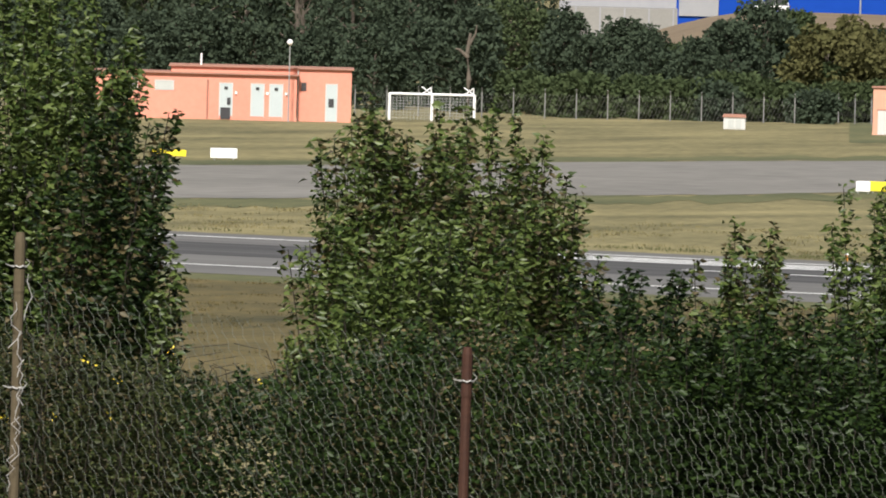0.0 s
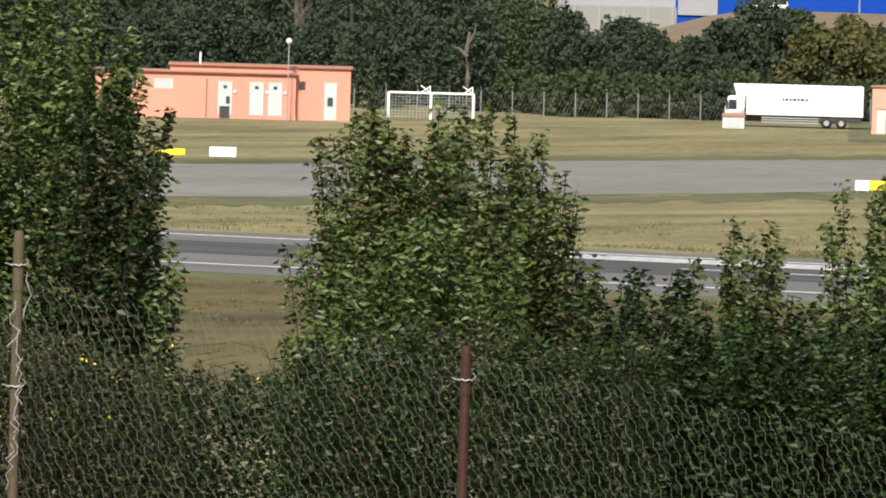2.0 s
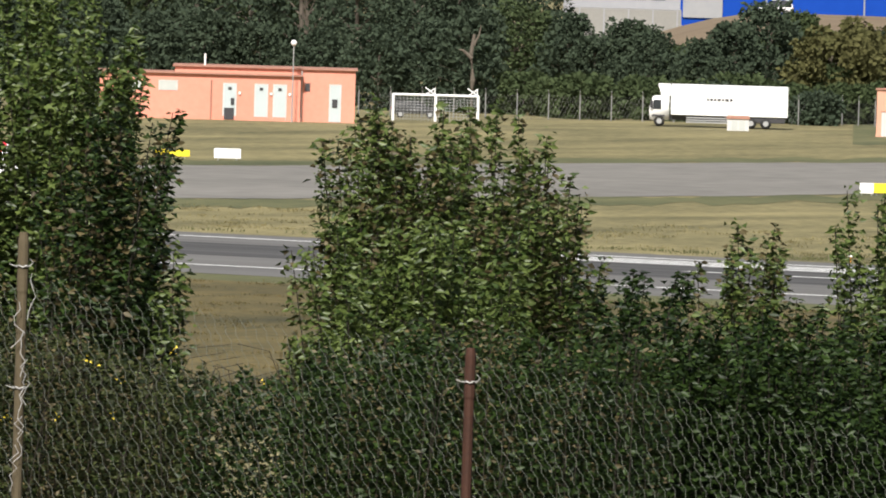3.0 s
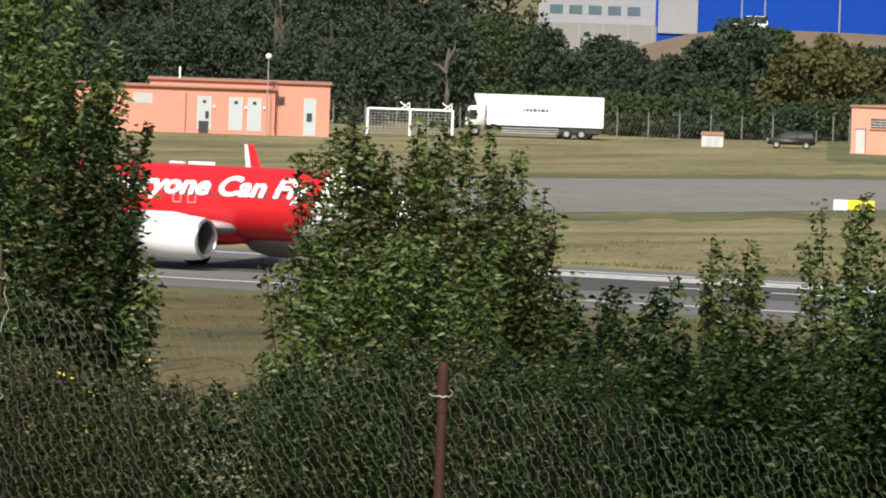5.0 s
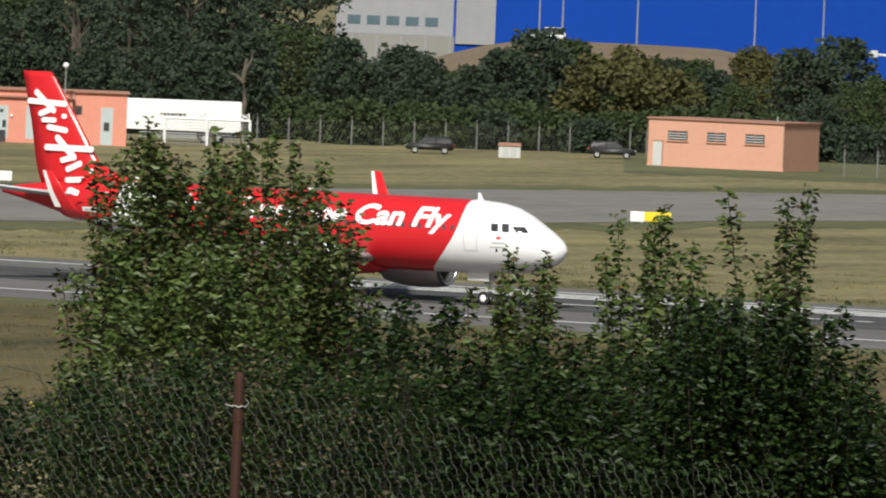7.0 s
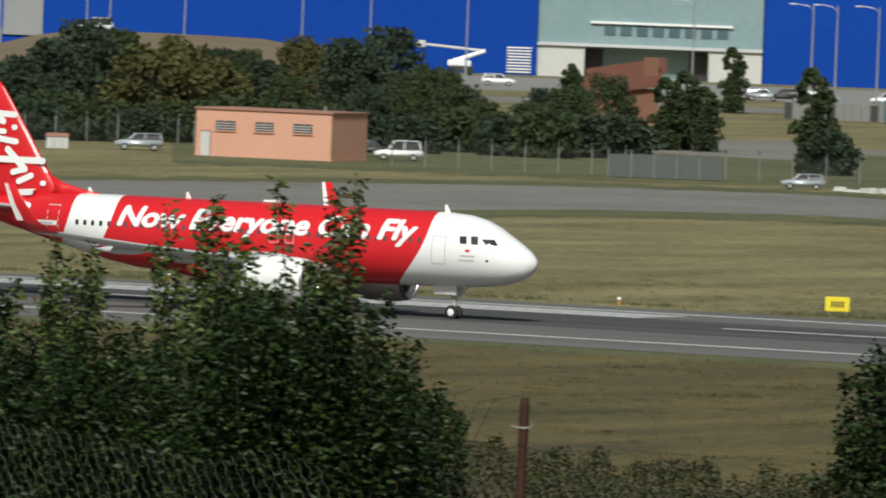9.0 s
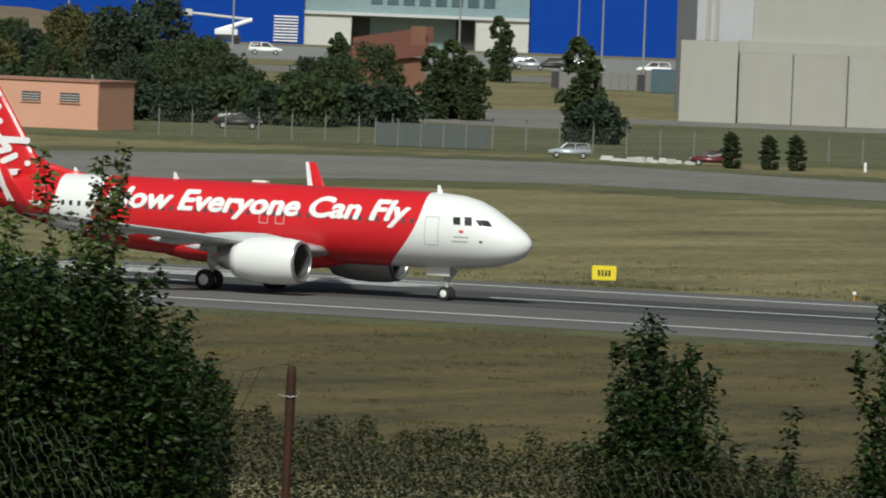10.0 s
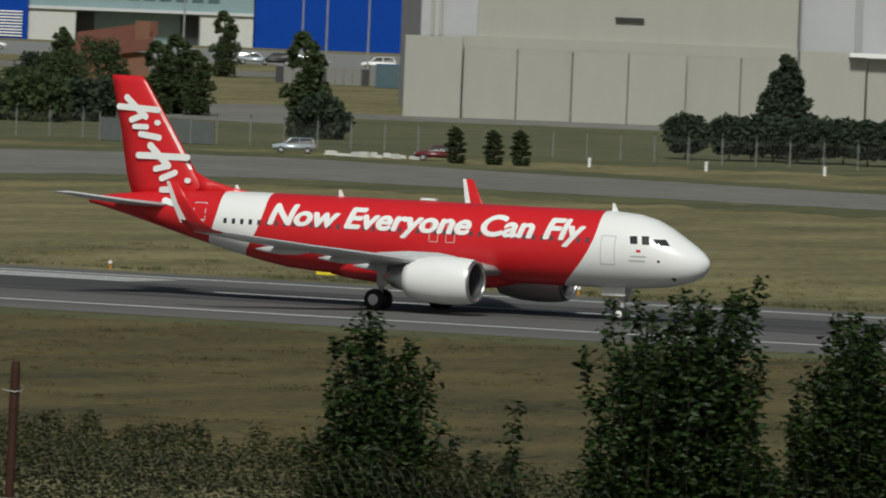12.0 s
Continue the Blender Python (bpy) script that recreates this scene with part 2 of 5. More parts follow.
def strip(name, x0, x1, y0, y1, z, mat, label, category, wave=0.0):
    n = 60
    verts, faces = [], []
    for i in range(n + 1):
        x = x0 + (x1 - x0) * i / n
        w = wave * noise.noise((x * 0.05, y0, 3))
        verts += [(x, y0 + w, z), (x, y1 + wave * noise.noise((x * 0.05, y1, 7)), z)]
    for i in range(n):
        faces.append((2 * i, 2 * i + 2, 2 * i + 3, 2 * i + 1))
    return tagged(shell(name, verts, faces, mat), label, category, kind="structure")


def sweep(name, near_edge, far_edge, z, mat, label, category, wave=0.0):
    """A strip between two edges, each given as bearings and distances."""
    b0, b1 = near_edge[0][0], near_edge[-1][0]
    verts, faces, n = [], [], 160
    for i in range(n + 1):
        b = b0 + (b1 - b0) * i / n
        for k, edge in enumerate((near_edge, far_edge)):
            a = float(np.interp(b, [e[0] for e in edge], [e[1] for e in edge])) + wave * noise.noise((b * 6, k * 9, 2)) + 0.5 * wave * noise.noise((b * 25, k * 9, 4))
            verts.append((a * math.sin(radians(b)), a * math.cos(radians(b)), z))
    for i in range(n):
        faces.append((2 * i, 2 * i + 2, 2 * i + 3, 2 * i + 1))
    return tagged(shell(name, verts, faces, mat), label, category, kind="structure")


build_ground()
TAXI_NEAR = ((-37, 790), (-32.67, 838), (-30.5, 880), (-29.2, 918), (-28.1, 948), (-27.1, 957), (-26.1, 946), (-24.6, 934), (-22, 915))
TAXI_FAR = ((-37, 860), (-32.67, 926), (-30.5, 979), (-29.2, 1006), (-28.1, 1024), (-27.1, 1027), (-26.1, 1006), (-24.6, 984), (-22, 950))
sweep("taxiway", TAXI_NEAR, TAXI_FAR, 0.03, TAXI, "pale worn asphalt taxiway", "taxiway", 1.5)
sweep("grass_verge", [(b, r + 0.3) for b, r in TAXI_FAR], [(b, r + 16) for b, r in TAXI_FAR], 0.022, GREEN_GRASS, "greener grass verge along the taxiway", "grass", 8)
sweep("grass_verge", [(b, r - 20) for b, r in TAXI_NEAR], [(b, r - 0.3) for b, r in TAXI_NEAR], 0.021, GREEN_GRASS, "greener grass verge along the taxiway", "grass", 12)
sweep("grass_verge", ((-30.0, 1056), (-20, 1040)), ((-30.0, 1215), (-20, 1215)), 0.012, GREEN_GRASS, "rough green grass beyond the taxiway", "grass", 10)
sweep("service_road", ((-27.854, 1175), (-27.207, 1165), (-26.958, 1190)), ((-27.854, 1240), (-27.207, 1262), (-26.958, 1290)), 0.03, TAXI, "grey car park surface", "road", 2)
sweep("service_road", ((-29.6, 1440), (-20, 1395)), ((-29.6, 1480), (-20, 1430)), 0.03, TAXI, "grey works road", "road", 1)
sweep("service_road", ((-30.5, 1530), (-20, 1500)), ((-30.5, 1640), (-20, 1640)), 0.03, CONCRETE, "pale concrete yard before the works", "yard", 2)
strip("grass_verge", -1200, 700, 420, 576.5, 0.012, DARK_GRASS, "dark brown mown grass on the near side of the runway", "grass", 3)
strip("grass_verge", -1200, 700, 569, 577.5, 0.016, GREEN_GRASS, "greener grass along the runway edge", "grass", 3)
NEAR_LINE, FAR_LINE = 588.5, 631.5
strip("runway", -1500, 900, 577, 638, 0.02, ASPHALT, "grey asphalt runway with white edge lines", "runway", 0.4)
strip("road", -1500, 900, 603, 622, 0.026, RUBBER, "dark rubber-marked middle of the runway", "runway", 0.8)
strip("trim", -1500, 900, NEAR_LINE - 0.45, NEAR_LINE + 0.45, 0.035, LINE, "white painted runway edge line", "marking")
strip("trim", -1500, 900, FAR_LINE - 0.45, FAR_LINE + 0.45, 0.035, LINE, "white painted runway edge line", "marking")
for x in (-365, -319, -273, -227):
    strip("trim", x, x + 27, 613.4, 614.2, 0.037, LINE, "white painted runway centre line dash", "marking")
for k in range(4):
    strip("trim", -390, -329, 622.5 + k * 1.7, 623.5 + k * 1.7, 0.037, LINE, "white painted touchdown bar", "marking")


# ---- the airliner ----
# x forward from the nose tip, y to its left, z up from the ground
def build_airliner():
    plane = thing("airliner", pose(-400, 606, 0), "red and white twin-engine airliner rolling on the runway", "airplane")
    # distance aft, half width, top, bottom
    sections = [(0.0, 0.06, 3.33, 3.21), (0.12, 0.35, 3.60, 2.90), (0.45, 0.72, 3.92, 2.55), (1.0, 1.08, 4.30, 2.28), (1.7, 1.38, 4.72, 2.08), (2.4, 1.60, 5.15, 1.95), (3.2, 1.78, 5.52, 1.86),
                (4.2, 1.91, 5.76, 1.80), (5.5, 1.97, 5.86, 1.75), (7.0, 1.975, 5.88, 1.74), (12, 1.975, 5.88, 1.74), (18, 1.975, 5.88, 1.74), (23, 1.975, 5.88, 1.74), (25, 1.94, 5.88, 1.90), (27, 1.85, 5.88, 2.25),
                (29, 1.67, 5.85, 2.72), (31, 1.40, 5.78, 3.22), (33, 1.08, 5.66, 3.75), (35, 0.72, 5.50, 4.28), (36.6, 0.38, 5.30, 4.66), (37.4, 0.2, 5.1, 4.82)]
    xs = [s[0] for s in sections]

    def section(x):
        return [float(np.interp(x, xs, [s[i] for s in sections])) for i in (1, 2, 3)]

    stations = sorted(set(xs + [float(v) for v in np.arange(8, 37, 0.5)]))
    rings = []
    for x in stations:
        w, top, low = section(x)
        c, hh = (top + low) / 2, (top - low) / 2
        rings.append([(-x, w * math.cos(a), c + hh * math.sin(a)) for a in [math.tau * k / 48 for k in range(48)]])
    paint = RED.copy()
    paint.name = "airliner_livery"
    n, l = paint.node_tree.nodes, paint.node_tree.links
    co = n.new("ShaderNodeTexCoord")
    sp = n.new("ShaderNodeSeparateXYZ")
    l.new(co.outputs["Object"], sp.inputs[0])

    def math_node(op, a, b):
        q = n.new("ShaderNodeMath")
        q.operation = op
        for i, v in enumerate((a, b)):
            if isinstance(v, (int, float)):
                q.inputs[i].default_value = v
            else:
                l.new(v, q.inputs[i])
        return q.outputs[0]

    down = math_node("MULTIPLY", math_node("SUBTRACT", 5.88, sp.outputs[2]), 1 / 4.14)      # 0 at the crown, 1 at the keel
    sweep_back = math_node("MULTIPLY", down, math_node("SUBTRACT", math_node("MULTIPLY", down, 3.8), 1.5))
    along = math_node("SUBTRACT", math_node("MULTIPLY", sp.outputs[0], -1.0), sweep_back)
    nose = math_node("LESS_THAN", along, 6.05)
    band = math_node("MULTIPLY", math_node("GREATER_THAN", along, 26.05), math_node("LESS_THAN", along, 28.9))
    white = math_node("MAXIMUM", nose, band)
    mix = n.new("ShaderNodeMix")
    mix.data_type = "RGBA"
    mix.inputs[7].default_value = (0.86, 0.86, 0.86, 1)
    l.new(white, mix.inputs[0])
    bs = n["Principled BSDF"]
    l.new(bs.inputs["Base Color"].links[0].from_socket, mix.inputs[6])
    l.new(mix.outputs[2], bs.inputs["Base Color"])
    body = part("fuselage", loft(rings), paint, plane, "red fuselage with white nose and rear band", True)

    def skin(x, z, out=0.012):
        """The point of the near (right) side at that distance aft and height."""
        w, top, low = section(x)
        c, hh = (top + low) / 2, (top - low) / 2
        s = max(-0.999, min(0.999, (z - c) / hh))
        return Vector((-x, -(w + out) * math.sqrt(1 - s * s), c + (hh + out) * s))

    # belly fairing
    rings = []
    for x, w, d in ((11.5, 0.3, 0.05), (12.6, 1.6, 0.30), (14, 2.05, 0.42), (17, 2.1, 0.45), (19.5, 1.95, 0.40), (21.3, 1.2, 0.25), (22.5, 0.3, 0.05)):
        rings.append([(-x, w * math.cos(a), 2.15 + (0.42 + d) * math.sin(a)) for a in [math.tau * k / 24 for k in range(24)]])
    part("belly_fairing", loft(rings), RED, plane, "", True)

    def aerofoil(x_lead, chord, y, z, thick, twist=0.0):
        pts = []
        for u, t in ((0, 0), (0.03, 0.55), (0.12, 0.9), (0.32, 1.0), (0.62, 0.66), (1.0, 0.04), (0.62, -0.45), (0.32, -0.6), (0.12, -0.6), (0.03, -0.4)):
            pts.append((-(x_lead + u * chord), y, z + t * thick * chord / 2 - twist * u * chord))
        return pts

    for side, word in ((-1, "near"), (1, "far")):
        spans = ((1.4, 11.6, 7.0, 2.35, 0.14), (3.0, 12.5, 6.0, 2.55, 0.13), (6.4, 14.6, 3.9, 2.85, 0.12), (11.5, 17.75, 2.75, 3.45, 0.11), (16.3, 20.75, 1.75, 4.1, 0.10))
        wing = part("wing", loft([aerofoil(xl, c, side * y, z, t, 0.03) for y, xl, c, z, t in spans]), GREYPAINT, plane, "light grey swept wing", True)
        tip = [aerofoil(20.75, 1.75, side * 16.3, 4.1, 0.10)]
        for y, xl, c, z in ((16.75, 21.1, 1.55, 4.25), (17.1, 21.6, 1.3, 4.7), (17.35, 22.2, 1.0, 5.5), (17.6, 22.9, 0.6, 6.7)):
            tip.append([(-(xl + u * c), side * (y + t * 0.05 * c), z) for u, t in ((0, 0), (0.03, 0.55), (0.12, 0.9), (0.32, 1.0), (0.62, 0.66), (1.0, 0.04), (0.62, -0.45), (0.32, -0.6), (0.12, -0.6), (0.03, -0.4))])
        part("winglet", loft(tip), RED, wing, "upturned red winglet with white trailing edge", True)
        edge = []
        for y, xl, c, z in ((17.1, 21.6, 1.3, 4.7), (17.35, 22.2, 1.0, 5.5), (17.6, 22.9, 0.6, 6.7)):
            edge.append([(-(xl + u * c), side * y + dy, z) for u, dy in ((0.72, -0.06), (1.02, -0.06), (1.02, 0.06), (0.72, 0.06))])
        part("winglet_stripe", loft(edge), WHITE, wing, "white trailing stripe of the winglet")
        for y, xl in ((3.4, 17.4), (7.2, 17.6), (11.0, 19.4)):
            zc = 2.3 + 0.115 * (y - 3.4)
            rr = [[(-(xl + d), side * y + r * math.cos(a), zc + 1.5 * r * math.sin(a)) for a in [math.tau * k / 10 for k in range(10)]] for d, r in ((-1.2, 0.03), (-0.4, 0.15), (0.6, 0.17), (1.5, 0.10), (2.1, 0.02))]
            part("flap_fairing", loft(rr), GREYPAINT, wing, "", True)
        # slat line
        part("leading_edge", loft([[(-xl + 0.03, side * y, z - 0.02), (-xl - 0.25 * c ** 0.5, side * y, z + 0.42 * t * c), (-xl - 0.25 * c ** 0.5, side * y, z + 0.42 * t * c + 0.015), (-xl + 0.05, side * y, z + 0.02)] for y, xl, c, z, t in spans[1:]]), METAL, wing, "polished metal leading edge")
        # engine
        eng = thing("engine", pose(-10.95, side * 5.65, 1.86), "", "")
        eng.parent = plane
        for key in list(eng.keys()):
            del eng[key]
        turn = [math.tau * k / 32 for k in range(32)]
        outer = ((0.0, 1.02), (0.06, 1.10), (0.3, 1.19), (0.9, 1.26), (1.8, 1.28), (2.8, 1.22), (3.6, 1.08), (4.0, 0.98), (4.0, 0.92))
        part("cowling", loft([[(-d, r * math.cos(a), r * math.sin(a)) for a in turn] for d, r in outer], False), WHITE, eng, "white engine cowling", True)
        lip = ((0.30, 0.96), (0.10, 0.95), (0.02, 0.98), (-0.015, 1.03), (0.02, 1.09), (0.10, 1.135), (0.13, 1.15))
        part("intake_lip", loft([[(-d, r * math.cos(a), r * math.sin(a)) for a in turn] for d, r in lip], False), METAL, eng, "polished metal intake lip", True)
        part("intake_duct", loft([[(-d, r * math.cos(a), r * math.sin(a)) for a in turn] for d, r in ((0.28, 0.955), (0.7, 0.93), (1.2, 0.92))], False), DUCT, eng, "", True)
        bm = bmesh.new()
        for k in range(24):
            a = math.tau * k / 24
            v = [bm.verts.new((-1.02 - dx, r * math.cos(a + da), r * math.sin(a + da))) for dx, r, da in ((0, 0.25, 0), (0, 0.91, 0.10), (0.12, 0.91, 0.26), (0.15, 0.25, 0.2))]
            bm.faces.new(v)
        part("fan", bm, DUCT, eng, "metal fan blades")
        part("spinner", loft([[(-d, r * math.cos(a), r * math.sin(a)) for a in turn] for d, r in ((0.62, 0.02), (0.75, 0.13), (0.95, 0.24), (1.15, 0.28))]), BLACK, eng, "", True)
        part("duct_back", loft([[(-d, r * math.cos(a), r * math.sin(a)) for a in turn] for d, r in ((1.25, 0.95), (1.3, 0.95))]), DARK, eng)
        part("exhaust", loft([[(-d, r * math.cos(a), r * math.sin(a)) for a in turn] for d, r in ((3.6, 0.75), (4.3, 0.68), (5.0, 0.50), (5.05, 0.42), (5.6, 0.1))]), METAL, eng, "bare metal exhaust cone", True)
        part("pylon", loft([[(-d, w, z0), (-d, -w, z0), (-d, -w, z1), (-d, w, z1)] for d, w, z0, z1 in ((1.3, 0.04, 1.15, 1.30), (2.4, 0.18, 1.0, 1.45), (4.2, 0.20, 0.8, 1.45), (6.0, 0.06, 1.05, 1.30))]), GREYPAINT, eng)
        # tailplane
        tail = [aerofoil(xl, c, side * y, z, 0.10) for y, xl, c, z in ((0.4, 31.6, 3.9, 4.85), (3.0, 33.4, 2.7, 5.12), (6.1, 35.2, 1.45, 5.5))]
        part("tailplane", loft(tail), GREYPAINT, plane, "light grey tailplane", True)
    fin = []
    for z, xl, c, w in ((5.3, 29.9, 4.9, 0.16), (5.95, 30.4, 4.65, 0.30), (6.6, 30.85, 4.4, 0.28), (9.0, 32.45, 3.25, 0.21), (11.5, 34.15, 2.15, 0.14), (11.85, 34.5, 1.85, 0.05)):
        fin.append([(-(xl + u * c), t * w, z) for u, t in ((0, 0), (0.04, 0.5), (0.15, 0.9), (0.4, 1.0), (0.7, 0.6), (1.0, 0.05), (1.0, -0.05), (0.7, -0.6), (0.4, -1.0), (0.15, -0.9), (0.04, -0.5))])
    part("fin", loft(fin), RED, plane, "red tail fin", True)
    fillet = [[(-x, w, 5.6), (-x, -w, 5.6), (-x, -0.05, z), (-x, 0.05, z)] for x, w, z in ((27.6, 0.05, 5.86), (28.8, 0.12, 6.05), (30.2, 0.2, 6.4), (31.2, 0.26, 6.9))]
    part("fin_fillet", loft(fillet), RED, plane, "", True)

    # wheels, each an object that turns
    wheels = []

    def wheel(x, y, r, w):
        hub = thing("wheel", pose(-x, y, r), "", "")
        for key in list(hub.keys()):
            del hub[key]
        hub.parent = plane
        turn = [math.tau * k / 24 for k in range(24)]
        part("tyre", loft([[(rr * math.cos(a), yy, rr * math.sin(a)) for a in turn] for yy, rr in ((-w / 2, r * 0.55), (-w / 2, r * 0.86), (-w * 0.3, r * 0.98), (0, r), (w * 0.3, r * 0.98), (w / 2, r * 0.86), (w / 2, r * 0.55))]), TYRE, hub, "black rubber tyre", True)
        part("rim", loft([[(rr * math.cos(a), yy, rr * math.sin(a)) for a in turn] for yy, rr in ((-w * 0.53, r * 0.2), (-w * 0.52, r * 0.5), (-w * 0.40, r * 0.56), (w * 0.40, r * 0.56), (w * 0.52, r * 0.5), (w * 0.53, r * 0.2))]), WHITE, hub, "white metal wheel rim", True)
        wheels.append((hub, (-x, y, r), r))

    for y in (-0.26, 0.26):
        wheel(5.07, y, 0.39, 0.24)
    for y in (-4.25, -3.33, 3.33, 4.25):
        wheel(17.71, y, 0.58, 0.42)
    bm = rod((-5.07, 0, 0.4), (-5.0, 0, 2.0), 0.09, 0.12)
    rod((-5.07, -0.3, 0.39), (-5.07, 0.3, 0.39), 0.06, bm=bm)
    rod((-4.1, 0, 1.95), (-5.0, 0, 1.0), 0.05, bm=bm)
    box(-5.2, -4.9, -0.12, 0.12, 1.0, 1.35, 0.02, bm)
    part("nose_strut", bm, OFFWHITE, plane, "white nose gear leg")
    for y in (-0.42, 0.42):
        part("gear_door", box(-6.1, -4.7, y - 0.02, y + 0.02, 1.35, 1.95, 0.01), WHITE, plane)
    for s in (-1, 1):
        bm = rod((-17.71, s * 3.79, 0.55), (-17.3, s * 3.7, 2.7), 0.14, 0.17)
        rod((-17.71, s * 3.2, 0.58), (-17.71, s * 4.4, 0.58), 0.08, bm=bm)
        rod((-17.6, s * 3.75, 1.2), (-17.2, s * 2.2, 2.3), 0.07, bm=bm)
        part("main_strut", bm, OFFWHITE, plane, "white main gear leg")
        part("gear_door", box(-17.75, -17.15, s * 4.0 - 0.03, s * 4.0 + 0.03, 1.3, 2.5, 0.02), GREYPAINT, plane)
    return plane, wheels, skin, section


airliner, wheels, skin, section = build_airliner()


def skin_patch(name, x0, x1, z0, z1, mat, parent, shift=0.0, out=0.012, side=-1, cuts=4, label=""):
    """A plate that follows the fuselage; shift moves its top edge aft."""
    verts, faces = [], []
    for i in range(cuts + 1):
        for j in range(cuts + 1):
            z = z0 + (z1 - z0) * j / cuts
            p = skin(x0 + (x1 - x0) * i / cuts + shift * j / cuts, z, out)
            verts.append((p.x, p.y * -side, p.z))
    n = cuts + 1
    for i in range(cuts):
        for j in range(cuts):
            faces.append((i * n + j, (i + 1) * n + j, (i + 1) * n + j + 1, i * n + j + 1))
    return shell(name, verts, faces, mat, parent, label)


def outline(name, x0, x1, z0, z1, mat, w=0.045):
    """A thin frame painted round a door."""
    verts, faces = [], []
    for a, b, c, d in ((x0, x0 + w, z0, z1), (x1 - w, x1, z0, z1), (x0 + w, x1 - w, z0, z0 + w), (x0 + w, x1 - w, z1 - w, z1)):
        k = len(verts)
        for i in range(5):
            z = c + (d - c) * i / 4
            verts += [tuple(skin(a, z)), tuple(skin(b, z))]
        faces += [(k + 2 * i, k + 2 * i + 1, k + 2 * i + 3, k + 2 * i + 2) for i in range(4)]
    return shell(name, verts, faces, mat, airliner)


def slogan():
    cu = bpy.data.curves.new("slogan", "FONT")
    cu.body, cu.size, cu.shear, cu.offset = "Now Everyone Can Fly", 1.75, 0.20, 0.022
    tmp = new("slogan_curve", cu)
    me = bpy.data.meshes.new_from_object(tmp.evaluated_get(bpy.context.evaluated_depsgraph_get()))
    bpy.data.objects.remove(tmp)
    bm = bmesh.new()
    bm.from_mesh(me)
    lo, hi = min(v.co.x for v in bm.verts), max(v.co.x for v in bm.verts)
    for y in np.arange(-0.6, 1.6, 0.1):
        bmesh.ops.bisect_plane(bm, geom=bm.verts[:] + bm.edges[:] + bm.faces[:], plane_co=(0, float(y), 0), plane_no=(0, 1, 0))
    # the bold stroke: the same letters laid four times, a little apart
    flat, bold = [v.co.copy() for v in bm.verts], bmesh.new()
    rows = [[v.index for v in f.verts] for f in bm.faces]
    for n, (dx, dy) in enumerate(((-0.055, 0.0), (0.055, 0.0), (0.0, 0.04), (0.0, -0.04))):
        vs = [bold.verts.new(skin(25.5 - (c.x - lo) / (hi - lo) * 18.9 + dx, 4.27 + c.y * 0.86 + dy, 0.014 + 0.005 * n)) for c in flat]
        for r in rows:
            bold.faces.new([vs[k] for k in r])
    bm.free()
    part("slogan", bold, WHITE, airliner, "white slanted slogan lettering along the red fuselage")


slogan()
for side in (-1, 1):
    for i in range(42):
        x = 6.35 + i * 0.533
        skin_patch("cabin_window", x - 0.105, x + 0.105, 4.15, 4.43, CARGLASS if x > 26.3 else TINT, airliner, 0, 0.008, side, 2)
    for x0, x1, z0, z1, sh in ((1.80, 2.42, 4.18, 4.50, 0.30), (2.82, 3.20, 4.20, 4.64, 0.12), (3.45, 3.85, 4.22, 4.62, 0.10)):
        skin_patch("cockpit_window", x0, x1, z0, z1, CARGLASS, airliner, sh, 0.02, side, 4, "dark cockpit window")
outline("door_outline", 4.7, 5.55, 3.05, 4.6, GREYPAINT)
outline("door_outline", 29.5, 30.3, 3.55, 5.2, GREYPAINT)
outline("exit_outline", 14.2, 14.75, 3.75, 4.75, OFFWHITE, 0.035)
outline("exit_outline", 15.2, 15.75, 3.75, 4.75, OFFWHITE, 0.035)
skin_patch("flag_mark", 3.25, 3.5, 3.78, 3.92, RED, airliner)
skin_patch("name_bar", 2.95, 3.8, 3.52, 3.60, GLASS_GREY, airliner)
skin_patch("name_bar", 3.0, 3.9, 3.28, 3.36, GLASS_GREY, airliner)
skin_patch("sensor", 2.2, 2.35, 3.28, 3.4, DARK, airliner)
skin_patch("registration_bar", 29.6, 31.2, 4.05, 4.30, WHITE, airliner)
skin_patch("registration_bar", 29.9, 31.0, 4.10, 4.22, GREYPAINT, airliner, 0, 0.02)
for x, h in ((5.6, 0.42), (22.0, 0.38), (28.3, 0.36)):
    part("blade_aerial", prism([(-x - 0.25, 5.85), (-x + 0.1, 5.85), (-x - 0.12, 5.85 + h), (-x - 0.25, 5.85 + h)], -0.025, 0.025), WHITE, airliner)
part("dome_aerial", box(-17.3, -16.3, -0.25, 0.25, 5.84, 6.02, 0.08), WHITE, airliner)


